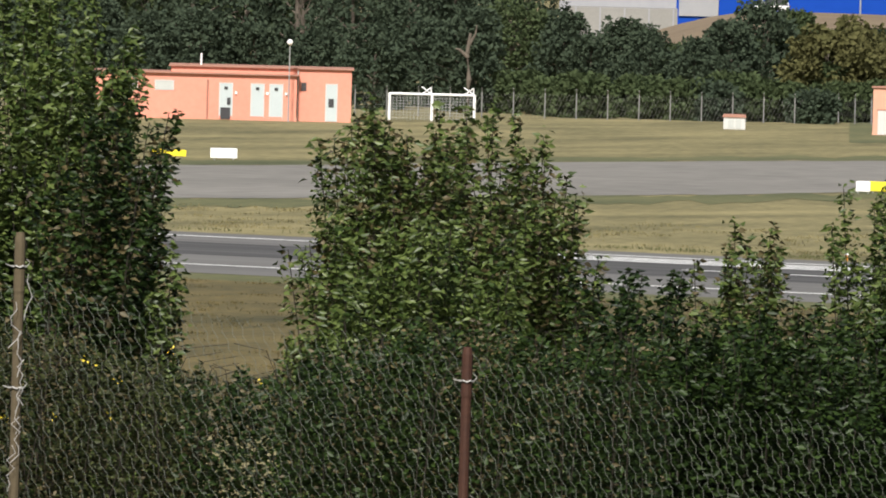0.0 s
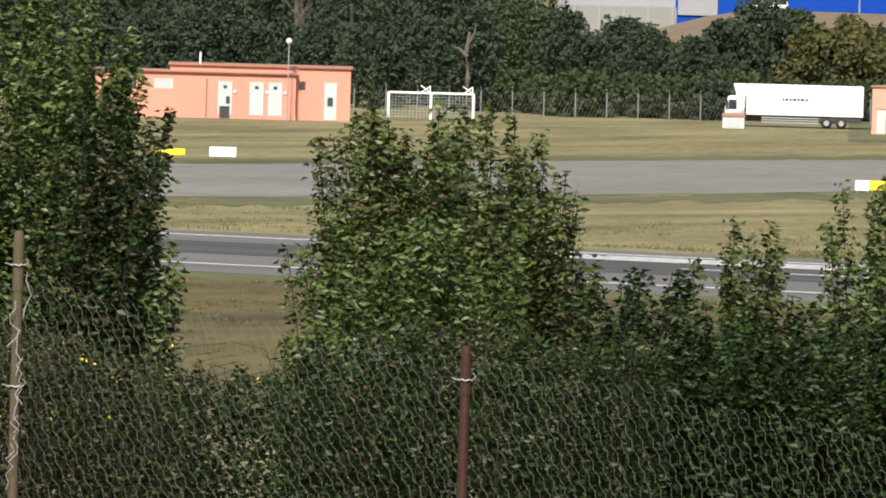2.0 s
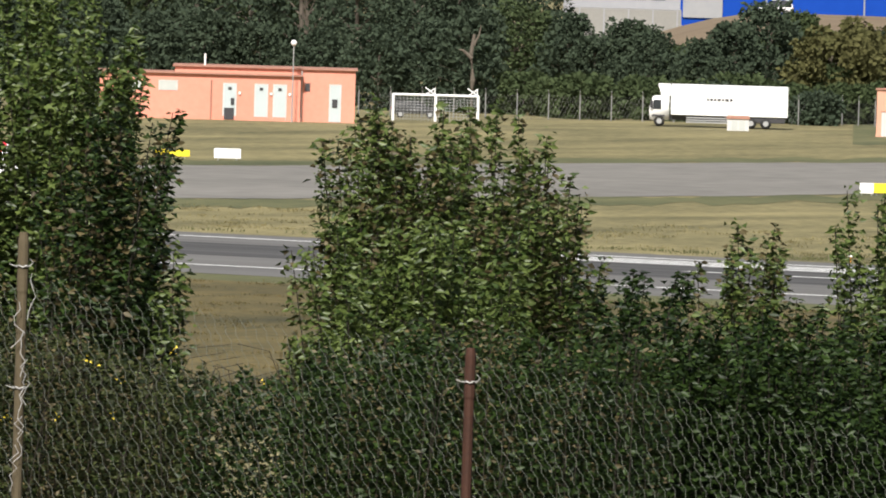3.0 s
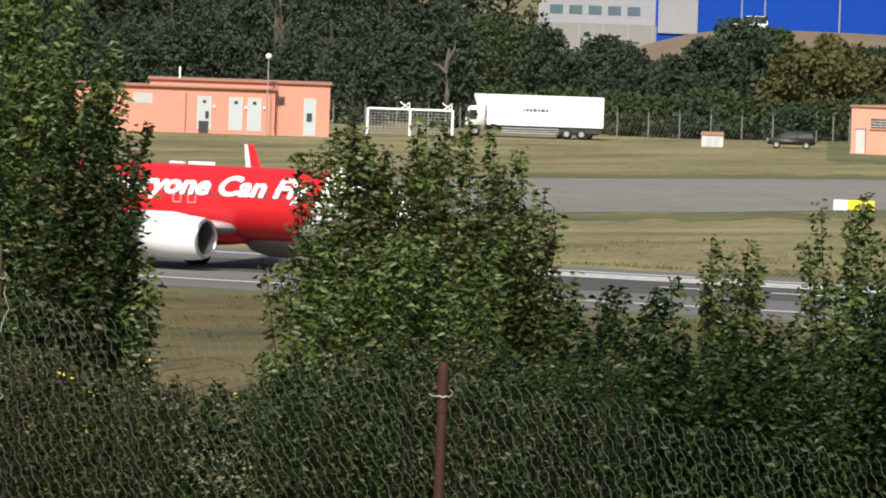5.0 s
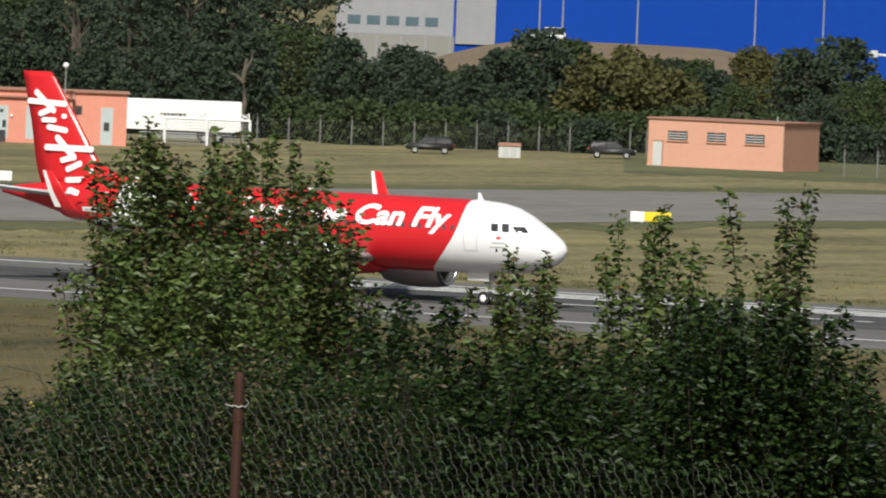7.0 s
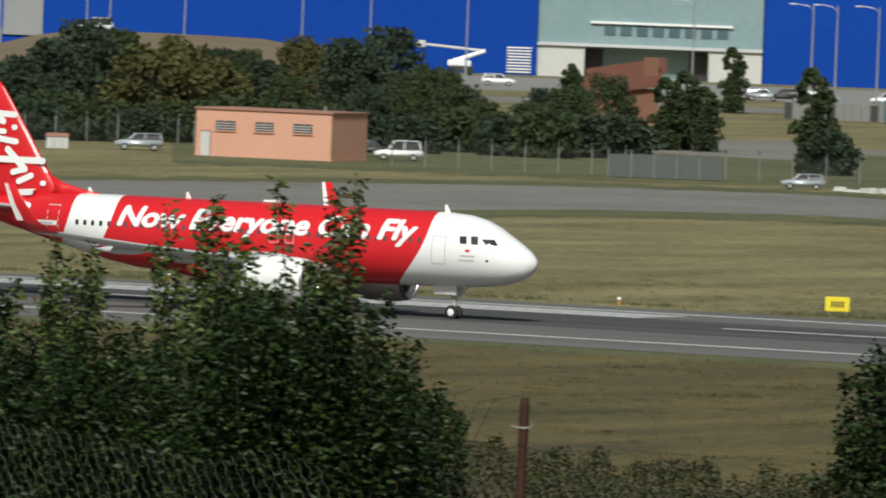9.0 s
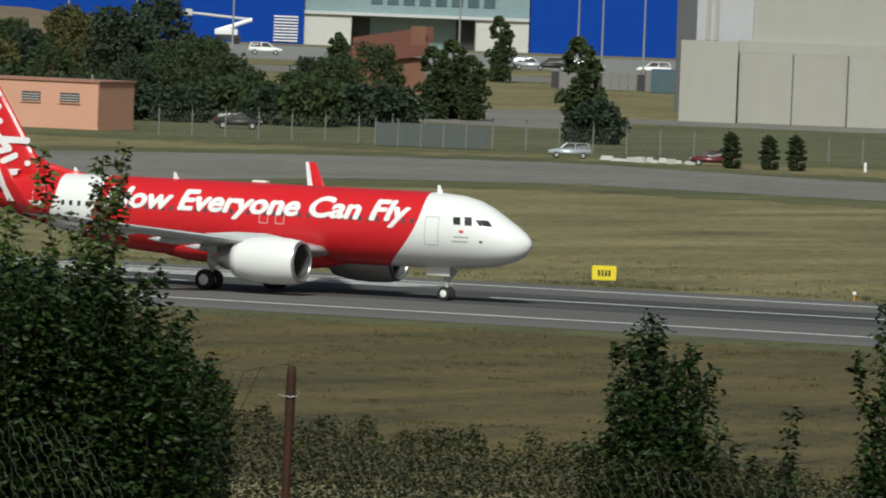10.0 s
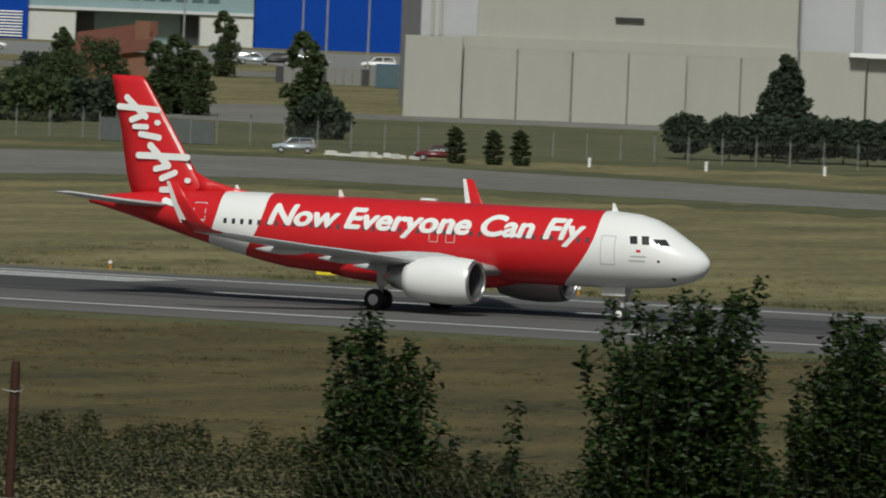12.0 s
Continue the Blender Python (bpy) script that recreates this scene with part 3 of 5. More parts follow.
def fin_strokes():
    """Plain white strokes down the fin, in place of its lettering."""
    def half(z):
        return float(np.interp(z, (5.3, 5.95, 6.6, 9.0, 11.5), (1.2, 0.30, 0.28, 0.21, 0.14))) + 0.02

    def stroke(n, x0, z0, x1, z1, w):
        d = Vector((x1 - x0, z1 - z0)).normalized()
        side = Vector((-d.y, d.x))
        rim = []
        for end, a0 in (((x1, z1), -90), ((x0, z0), 90)):
            for k in range(7):
                a = radians(a0 + 30 * k)
                rim.append(Vector(end) + (d * math.cos(a) + side * math.sin(a)) * w / 2)
        verts = []
        for q in rim:
            y = half(q.y) if q.y > 5.9 else -skin(q.x, min(q.y, 5.5), 0.02).y
            verts.append((-q.x, -max(y, 0.03) - 0.005 * n, q.y))
        shell("fin_stroke", verts, [tuple(range(len(verts)))], WHITE, airliner)

    for n, s in enumerate(((35.75, 10.15, 33.35, 10.05, 0.34), (35.3, 10.65, 34.1, 9.65, 0.36), (34.95, 9.45, 34.2, 9.75, 0.34), (34.75, 9.1, 34.0, 9.1, 0.30), (34.35, 8.7, 33.2, 8.55, 0.34), (33.4, 9.35, 33.3, 9.35, 0.3),
                           (34.4, 7.55, 31.4, 7.55, 0.36), (33.7, 8.1, 32.55, 7.05, 0.40), (33.3, 6.85, 32.55, 7.05, 0.34), (32.9, 6.35, 32.1, 6.7, 0.34), (32.7, 5.75, 31.8, 5.8, 0.34), (32.3, 5.2, 31.65, 5.05, 0.32), (31.35, 6.3, 31.25, 6.3, 0.3))):
        stroke(n, *s)
    verts = []
    for z, x in ((6.9, 31.15), (9.0, 32.52), (11.4, 34.15)):
        for dx in (0.0, 0.16):
            verts.append((-x - dx, -half(z) * (0.35 if dx == 0 else 0.6), z))
    shell("fin_edge_stripe", verts, [(0, 2, 3, 1), (2, 4, 5, 3)], WHITE, airliner, "white stripe on the fin's leading edge")


fin_strokes()


# ---- leaves ----
def leaf_cloud(name, spots, mat, parent, size, rng, wind=0.0, label="", broad=0.55):
    """Folded leaves, one at each spot: x, y, z and the way it points (unit vectors)."""
    n = len(spots)
    p = np.array([s[0] for s in spots])
    d = np.array([s[1] for s in spots])
    d[:, 0] += wind
    d /= np.linalg.norm(d, axis=1)[:, None]
    side = np.cross(d, rng.normal(size=(n, 3)))
    side /= np.linalg.norm(side, axis=1)[:, None]
    up = np.cross(side, d)
    ln = (size * rng.uniform(0.65, 1.3, n))[:, None]
    wd = ln * broad / 2
    base, mid, tip = p, p + d * ln * 0.5 - up * ln * 0.06, p + d * ln - up * ln * 0.22
    left, right = p + d * ln * 0.45 + side * wd + up * ln * 0.10, p + d * ln * 0.45 - side * wd + up * ln * 0.10
    verts = np.stack([base, left, tip, right, mid], 1).reshape(-1, 3)
    k = np.arange(n)[:, None] * 5
    faces = np.concatenate([k + np.array([[0, 4, 1]]), k + np.array([[1, 4, 2]]), k + np.array([[0, 3, 4]]), k + np.array([[4, 3, 2]])], 0)
    me = bpy.data.meshes.new(name)
    me.vertices.add(len(verts))
    me.vertices.foreach_set("co", verts.astype(np.float32).ravel())
    me.loops.add(len(faces) * 3)
    me.loops.foreach_set("vertex_index", faces.astype(np.int32).ravel())
    me.polygons.add(len(faces))
    me.polygons.foreach_set("loop_start", np.arange(0, len(faces) * 3, 3, dtype=np.int32))
    me.update(calc_edges=True)
    me.materials.append(mat)
    ob = new(name, me)
    ob.parent = parent
    tagged(ob, label, kind="stuff")
    return ob


def tube(points, r0, r1, bm, sides=5):
    rows = []
    for i, p in enumerate(points):
        q = (Vector(points[min(i + 1, len(points) - 1)]) - Vector(points[max(i - 1, 0)])).to_track_quat("Z", "Y")
        r = r0 + (r1 - r0) * i / (len(points) - 1)
        rows.append([bm.verts.new(Vector(p) + q @ Vector((r * math.cos(math.tau * k / sides), r * math.sin(math.tau * k / sides), 0))) for k in range(sides)])
    for a, b in zip(rows, rows[1:]):
        for k in range(sides):
            bm.faces.new((a[k], a[(k + 1) % sides], b[(k + 1) % sides], b[k]))


def tree(height, radius, mat, seed, low=0.15, leaf=0.42, clumps=90, per=60, shape="round"):
    rng = np.random.default_rng(seed)
    top = thing("tree", pose(0, 0, 0), "", "tree")
    bm = bmesh.new()
    lean = rng.normal(0, 0.03, 2) * height
    tube([(0, 0, -0.3), (lean[0] * 0.3, lean[1] * 0.3, height * 0.35), (lean[0], lean[1], height * 0.85)], 0.028 * height, 0.005 * height, bm, 7)
    spots = []
    for i in range(clumps):
        u = low + (0.97 - low) * rng.random()
        if shape == "cone":
            reach = radius * (1.02 - u) ** 0.8 * 1.1
        elif shape == "column":
            reach = radius * (math.sin(math.pi * min(1, 0.12 + 0.85 * u)) ** 0.6)
        else:
            reach = radius * math.sin(math.pi * (0.08 + 0.86 * (u - low) / (1 - low))) ** 0.55
        a, q = rng.uniform(0, math.tau), reach * rng.uniform(0.45, 1.0)
        c = np.array([q * math.cos(a) + lean[0] * u, q * math.sin(a) + lean[1] * u, u * height])
        if i % 4 == 0:
            tube([(lean[0] * u * 0.6, lean[1] * u * 0.6, max(0.1, u - 0.15) * height), tuple(c * (0.6, 0.6, 1) - (0, 0, 0.05 * height)), tuple(c)], 0.008 * height, 0.002 * height, bm, 4)
        cr = radius * rng.uniform(0.16, 0.34) * (1.0 if shape == "round" else 1.12 - 0.85 * max(u, 0))
        v = rng.normal(size=(per, 3))
        v /= np.linalg.norm(v, axis=1)[:, None]
        for w in v:
            spots.append((c + w * cr * rng.uniform(0.55, 1.05) * (1, 1, 0.75), w + (0, 0, -0.35)))
    part("trunk", bm, TRUNK, top)
    leaf_cloud("crown", spots, mat, top, leaf, rng, broad=0.8)
    return top


def wood():
    models = [tree(13, 4.2, WOODLEAF_HAZY, 1), tree(15, 4.6, WOODLEAF_HAZY, 2, 0.1), tree(11, 4.6, WOODLEAF2, 3, 0.05), tree(9, 3.6, WOODLEAF_HAZY, 4, 0.03), tree(6, 3.0, WOODLEAF2, 5, 0.0), tree(7, 3.4, WOODLEAF3, 6, 0.0), tree(3.6, 2.6, WOODLEAF2, 7, -0.1), tree(3.4, 2.6, WOODLEAF_HAZY, 8, -0.1)]
    labels = ["tall dark green broadleaf tree in the wood", "tall dense dark green woodland tree", "broad mid-green tree at the edge of the wood", "dark green bushy tree behind the perimeter fence", "rounded green bush on the bank", "yellowing olive-green tree on the bank", "low green scrub below the wood", "low dark scrub below the wood"]
    for m, s in zip(models, labels):
        tagged(m, s, "tree", "trees behind the airfield")
    used = set()

    def put(i, bearing, away, scale=1.0):
        b = radians(bearing)
        x, y = away * math.sin(b), away * math.cos(b)
        m = pose(x, y, ground_height(x, y) - 0.2, 0, 0, random.uniform(0, 360))
        if i not in used:
            used.add(i)
            ob = models[i]
            ob.matrix_world = m
        else:
            ob = copy_thing(models[i], m)
        ob.scale = (scale, scale, scale * random.uniform(0.9, 1.1))

    # the tall wood
    b = -34.6
    while b < -31.42:
        put(random.choice((0, 1, 0, 1, 2)), b, random.uniform(1175, 1200), random.uniform(0.9, 1.15))
        put(random.choice((0, 1)), b + 0.1, random.uniform(1225, 1270), random.uniform(1.0, 1.25))
        b += random.uniform(0.17, 0.27)
    b = -34.6
    while b < -31.5:
        put(random.choice((2, 3, 3)), b, random.uniform(1140, 1160), random.uniform(0.75, 1.1))
        b += random.uniform(0.16, 0.3)
    # bushes on and below the bank
    b = -31.5
    while b < -30.05:
        put(random.choice((6, 7, 6)), b, random.uniform(1128, 1140), random.uniform(0.9, 1.2))
        put(random.choice((4, 3, 7)), b + 0.05, random.uniform(1165, 1215), random.uniform(0.6, 0.9))
        b += random.uniform(0.09, 0.15)
    for i, bb, aw, sc in ((3, -30.95, 1235, 0.62), (3, -30.55, 1180, 0.95), (3, -30.40, 1185, 1.02), (4, -30.75, 1190, 0.9), (5, -30.12, 1170, 1.25), (5, -29.98, 1180, 1.2), (5, -29.84, 1175, 1.0), (4, -30.25, 1240, 0.8), (2, -31.40, 1190, 0.75), (4, -31.28, 1195, 0.85), (3, -31.33, 1230, 0.8)):
        put(i, bb, aw, sc)
    b = -29.95
    while b < -27.95:
        put(random.choice((4, 3, 2)), b, random.uniform(1160, 1195), random.uniform(0.5, 0.68) if b > -29.5 else 0.75)
        put(random.choice((6, 7)), b + 0.07, random.uniform(1130, 1145), random.uniform(0.9, 1.2))
        b += random.uniform(0.12, 0.2)
    b = -31.2
    while b < -28.60:
        put(random.choice((4, 7, 6, 5)), b, random.uniform(1225, 1262), random.uniform(0.55, 0.8))
        b += random.uniform(0.08, 0.14)
    for i, bb, aw, sc in ((3, -29.197, 1190, 1.0), (3, -29.026, 1200, 1.08), (2, -28.842, 1195, 0.64), (3, -28.671, 1190, 0.6), (3, -28.321, 1200, 0.6)):
        put(i, bb, aw, sc)
    col = [tree(9.5, 2.0, WOODLEAF2, 21, 0.05, 0.38, 90, 60, "column"), tree(8.0, 1.2, WOODLEAF2, 22, 0.02, 0.35, 70, 55, "column")]
    tagged(col[0], "tall slender green tree on the grass", "tree", "trees behind the airfield")
    tagged(col[1], "narrow young green tree", "tree", "trees behind the airfield")
    col[0].matrix_world = site(-27.098, 1108, -0.1)
    col[1].matrix_world = site(-28.182, 1190, -0.1)
    for bb, aw, sc in ((-27.764, 1190, 0.78), (-27.675, 1195, 0.85), (-27.585, 1190, 0.7)):
        c = copy_thing(col[0], site(bb, aw, -0.1))
        c.scale = (sc * 1.1, sc * 1.1, sc * 0.95)
    c = copy_thing(col[0], site(-27.466, 1420, -0.1))
    c.scale = (0.8, 0.8, 0.8)
    low = tagged(tree(3.6, 2.2, WOODLEAF_HAZY, 23, 0.02), "low dark green bush beside a slender tree", "bush", "trees behind the airfield")
    low.matrix_world = site(-27.008, 1106, -0.1)
    for bb, sc, word in ((-26.388, 0.38, "narrow"), (-26.215, 0.36, "loose"), (-26.092, 0.37, "slim")):
        c = copy_thing(col[1], site(bb, 1032, 0))
        c.scale = (0.62, 0.62, sc)
        tagged(c, "small " + word + " planted conifer by the taxiway")
    con = tagged(tree(9.2, 3.2, WOODLEAF_HAZY, 24, 0.06, 0.38, 150, 60, "cone"), "dark conical conifer by the hangar", "tree")
    con.matrix_world = site(-24.915, 1100, 0)
    rnd = tagged(tree(3.6, 1.9, WOODLEAF_HAZY, 25, 0.28, 0.34, 80, 60), "small round-headed dark green tree in a row", "tree", "row of small trees before the hangar")
    rnd.matrix_world = site(-25.350, 1082, 0)
    for k, bb in enumerate((-25.150, -25.050, -24.950, -24.840, -24.740, -24.630, -24.520, -24.410, -24.290)):
        copy_thing(rnd, site(bb, 1082 + 3 * (k % 3), 0) @ pose(0, 0, 0, 0, 0, 40 * k))


wood()


# ---- buildings by the perimeter road ----
def opening(name, x0, x1, z0, z1, y, mat, parent, frame_mat, proud=0.05, label=""):
    """A framed leaf or pane on a wall whose face is at y."""
    t = 0.07
    ob = part(name, box(x0, x1, y - proud * 0.6, y + 0.02, z0, z1, 0.01), mat, parent, label)
    bm = box(x0 - t, x0, y - proud, y + 0.02, z0, z1 + t)
    box(x1, x1 + t, y - proud, y + 0.02, z0, z1 + t, 0, bm)
    box(x0, x1, y - proud, y + 0.02, z1, z1 + t, 0, bm)
    part("frame", bm, frame_mat, ob)
    return ob


def equipment_building():
    b = thing("equipment_building", site(-32.58, 1082), "low orange rendered equipment building with pale blue doors", "building")
    # x in metres from the middle; the front block is lower than the rear one
    part("wall", box(-16.0, 1.2, -1.5, 6.0, 0, 3.85), ORANGE, b, "orange rendered wall")
    part("wall", box(-9.6, 5.9, -0.4, 8.0, 0, 4.45), ORANGE, b, "orange rendered wall of the taller block")
    part("roof", box(-16.3, 1.4, -1.8, 6.0, 3.85, 4.0, 0.03), ROOF_EDGE, b, "thin reddish roof edge")
    part("roof", box(-9.8, 6.1, -0.65, 8.2, 4.45, 4.6, 0.03), ROOF_EDGE, b, "thin reddish roof edge")
    for x in (-4.85, -2.15, -0.55):
        d = opening("door", x - 0.52, x + 0.52, 0.05, 3.1, -1.5, DOOR, b, OFFWHITE)
        part("door_grille", box(x - 0.15, x + 0.15, -1.58, -1.5, 2.6, 2.85), DARK, d)
        part("door_lamp", box(x + 0.75, x + 0.95, -1.65, -1.5, 2.2, 2.45, 0.03), WHITE, b)
    part("door_panel", box(-5.3, -4.45, -1.6, -1.55, 0.05, 1.05), DARK, b, "dark lower door panel")
    part("door_panel", box(-4.75, -4.45, -1.6, -1.55, 1.3, 1.9), DARK, b)
    d = opening("door", 3.75, 4.65, 0.05, 3.2, -0.4, DOOR, b, OFFWHITE)
    part("door_panel", box(3.95, 4.4, -0.5, -0.45, 1.3, 2.0), DARK, b)
    for x0, x1 in ((-13.8, -12.5), (-10.9, -9.4)):
        opening("window", x0, x1, 2.4, 3.2, -1.5, GLASS_GREY, b, OFFWHITE)
    opening("window", 1.6, 2.0, 2.6, 3.3, -0.4, DARK, b, ROOF_EDGE)
    part("downpipe", rod((-6.45, -1.6, 0), (-6.45, -1.6, 3.4), 0.06), ROOF_EDGE, b)
    part("downpipe", rod((1.3, -0.5, 0), (1.3, -0.5, 4.4), 0.06), OFFWHITE, b)
    part("plinth", box(-16.05, 1.25, -1.55, 6.0, 0, 0.35), ORANGE, b)
    m = tagged(part("roof_mast", rod((0, 0, 0), (0, 0, 2.0), 0.09), WHITE), "short white mast above the flat roof", "mast")
    m.matrix_world = site(-32.953, 1083, 3.6)
    lamp = thing("yard_lamp", site(-32.552, 1079), "grey lamp post with a white globe", "lamp")
    part("pole", rod((0, 0, 0), (0, 0, 6.6), 0.07, 0.05), STEEL, lamp)
    bm = bmesh.new()
    bmesh.ops.create_uvsphere(bm, u_segments=16, v_segments=10, radius=0.26, matrix=Matrix.Translation((0, 0, 6.8)))
    part("globe", bm, WHITE, lamp, "white globe", True)


def gate_frame():
    g = thing("netted_frame", site(-31.9, 1098), "white steel frame with grey netting", "frame")
    w = 3.7
    for x in (-w, 0.0, w):
        part("post", rod((x, 0, 0), (x, 0, 2.35), 0.13), WHITE, g)
    part("crossbar", rod((-w, 0, 2.3), (w, 0, 2.3), 0.10), WHITE, g)
    for x in (0.0, w):
        part("brace", rod((x, 0, 2.3), (x - 0.9, 2.0, 2.9), 0.06), WHITE, g)
        part("brace", rod((x - 0.1, 0, 2.9), (x - 0.9, 0.4, 2.3), 0.06), WHITE, g)
        part("post", rod((x - 0.1, 0.05, 2.3), (x - 0.1, 0.05, 2.95), 0.06), WHITE, g)
    bm = bmesh.new()
    for i in range(1, 24):
        x = -w + 2 * w * i / 24
        box(x - 0.012, x + 0.012, 0.03, 0.05, 0, 2.25, 0, bm)
    for i in range(9):
        z = 0.2 + 0.25 * i
        box(-w, w, 0.03, 0.05, z - 0.012, z + 0.012, 0, bm)
    part("netting", bm, STEEL, g, "grey netting")


def perimeter_fence(b0, b1, r0, r1, name="perimeter_fence"):
    """Posts and a see-through wire net between two bearings."""
    a = Vector((r0 * math.sin(radians(b0)), r0 * math.cos(radians(b0)), 0))
    b = Vector((r1 * math.sin(radians(b1)), r1 * math.cos(radians(b1)), 0))
    f = thing(name, pose(*a), "grey wire perimeter fence on slim posts", "fence")
    run = b - a
    n = max(2, round(run.length / 2.9))
    for i in range(n + 1):
        p = run * (i / n)
        bm = rod(p, p + Vector((0, 0, 2.3)), 0.06)
        rod(p + Vector((0, 0, 2.3)), p + Vector((0.12, -0.25, 2.65)), 0.05, bm=bm)
        part("post", bm, POST_GREY, f)
    bm = bmesh.new()
    side = run.normalized()
    k = int(run.length / 0.36)
    for i in range(k):
        p = run * (i / k)
        for s in (-1, 1):
            q = [p + Vector((0, 0, 0.02)), p + side * 0.011, p + side * (0.011 + s * 1.1) + Vector((0, 0, 2.2)), p + side * (s * 1.1) + Vector((0, 0, 2.2))]
            bm.faces.new([bm.verts.new(v) for v in q])
    ob = part("wire_net", bm, POST_GREY, f, "grey wire net")
    ob["kind"] = "stuff"


def switch_hut():
    h = thing("switch_hut", site(-30.523, 1096), "small white hut with a faded red roof", "hut")
    part("body", box(-0.95, 0.95, 0, 1.2, 0, 1.05, 0.02), OFFWHITE, h)
    part("roof", prism([(-1.05, 1.05), (1.05, 1.05), (0.95, 1.32), (-0.95, 1.32)], -0.1, 1.3), ROOF_EDGE, h, "faded red roof")
    for x in (-0.3, 0.35):
        part("door", box(x - 0.25, x + 0.25, -0.02, 0.02, 0.1, 0.9), GLASS_GREY, h)


def pump_house():
    # x from the front's left corner, turned so that its right side shows
    b = thing("pump_house", site(-29.895, 1089, 0, -23), "flat-roofed apricot rendered block with three small windows", "building")
    w, d, h = 12.7, 8.0, 4.05
    part("wall", box(0, w, 0, d, 0, h), ORANGE_PALE, b, "apricot rendered wall")
    part("roof", box(-0.12, w + 0.12, -0.15, d + 0.15, h, h + 0.17, 0.03), ROOF_EDGE, b, "thin reddish roof edge")
    part("plinth", box(-0.03, w + 0.03, -0.03, d + 0.03, 0, 0.25), ORANGE_PALE, b)
    door = part("door", box(0.5, 1.35, -0.06, 0.02, 0.05, 2.12, 0.01), OFFWHITE, b, "cream door")
    part("door_frame", box(1.35, 1.43, -0.08, 0.02, 0.05, 2.2), ROOF_EDGE, door)
    part("lintel", box(0.42, 1.43, -0.08, 0.02, 2.13, 2.24), ROOF_EDGE, door)
    for x0, x1 in ((1.87, 3.68), (5.55, 7.25), (9.12, 10.88)):
        v = part("window", box(x0, x1, -0.05, 0.03, 2.3, 3.1), DARK, b, "dark louvred window")
        for k in range(3):
            part("slat", box(x0 + 0.05, x1 - 0.05, -0.09, -0.04, 2.42 + k * 0.22, 2.49 + k * 0.22), GREYPAINT, v)
        part("frame", box((x0 + x1) / 2 - 0.05, (x0 + x1) / 2 + 0.05, -0.1, -0.03, 2.3, 3.1), ROOF_EDGE, v)
        part("sill", box(x0 - 0.1, x1 + 0.1, -0.14, 0.02, 2.18, 2.28), ORANGE_PALE, v)
    part("corner", box(w - 0.06, w + 0.02, -0.03, 0.02, 0.25, h), ROOF_EDGE, b)
    part("vent_pipe", rod((w - 1.5, 2, h + 0.1), (w - 1.5, 2, h + 0.65), 0.08), STEEL, b)


equipment_building()
gate_frame()
perimeter_fence(-34.6, -32.3, 1105, 1112)
perimeter_fence(-32.25, -30.25, 1113, 1128)
perimeter_fence(-30.2, -29.75, 1140, 1125)
perimeter_fence(-29.0, -24.1, 1075, 1062)
switch_hut()
pump_house()
screen = thing("wind_screen", site(-27.754, 1064), "grey mesh screen panels on the perimeter fence", "screen")
for k in range(5):
    bm = box(-4.8 + 1.92 * k, -4.8 + 1.92 * k + 1.86, 0.03, 0.06, 0.1, 2.0 + 0.05 * (k % 2), 0.01)
    part("panel", bm, DARK_NET, screen)
    part("post", rod((-4.85 + 1.92 * k, 0.05, 0), (-4.85 + 1.92 * k, 0.05, 2.4), 0.05), POST_GREY, screen)


# ---- the works in the distance ----
def blue_works():
    w = thing("factory_hall", site(-28.5, 1665), "long bright blue clad factory hall", "building")
    k = 1665 / 57.2958
    part("wall", box(-2.6 * k, 0.14 * k, 0, 40, -1, 26), BLUE, w, "bright blue cladding")
    part("wall", box(1.17 * k, 2.6 * k, 2, 40, -1, 26), BLUE, w, "bright blue cladding")
    # entrance block
    x0, x1 = 0.14 * k, 1.165 * k
    e = part("entrance_block", box(x0, x1, 1, 30, 4.2, 26), PALEGLASS, w, "pale glazed entrance block")
    n = 14
    for i in range(n):
        x = x0 + (x1 - x0) * (i + 0.5) / n
        for z in (6.4, 8.6):
            if 3 < i < 12 and z == 6.4:
                part("pane", box(x - 0.75, x + 0.75, 0.9, 1.05, z - 0.7, z + 0.6), DARKGLASS, e)
    part("ledge", box(x0, x1, 0.4, 1.2, 4.1, 4.5), GREYPAINT, e)
    part("ledge", box(x0 + 7, x1 - 4, 0.6, 1.2, 7.2, 7.5), WHITE, e)
    for a, b in ((x0, x0 + 6.3), (x1 - 7, x1)):
        part("panel", box(a, b, 0.8, 4, -1, 4.1), OFFWHITE, e, "white lower panel")
    part("recess", box(x0 + 6.4, x1 - 7.1, 4, 6, -1, 4.1), PALEGLASS, e)
    for a in (x0 + 6.4, x1 - 9.6):
        part("doorway", box(a, a + 2.4, 3.8, 4.1, -1, 3.8), DARK, e)
    for i in range(9):
        z = 0.3 + i * 0.4
        part("slat", box(0.06 * k - 1.6, 0.06 * k + 1.6, -0.2, 0.05, z, z + 0.18), WHITE, w)
    part("panel", box(-2.29 * k, -2.11 * k, -0.3, 0.1, 2.8, 14), GREYWALL, w, "grey panel")
    g = thing("grey_hall", site(-31.15, 1560), "pale grey hall with a row of windows", "building")
    part("wall", box(-5, 9.5, 0, 30, 0, 18), GREYWALL, g)
    for i in range(5):
        part("window", box(-3.6 + i * 2.4, -2.0 + i * 2.4, -0.05, 0.1, 6.1, 7.2), DARKGLASS, g)
    part("annexe", box(-4, 9.6, -12, 0, 0, 5.0), CONCRETE, g, "low pale concrete annexe")
    for i in range(5):
        part("pier", box(-3 + i * 3.0, -2.8 + i * 3.0, -12.15, -12, 0, 5.0), GREYWALL, g)


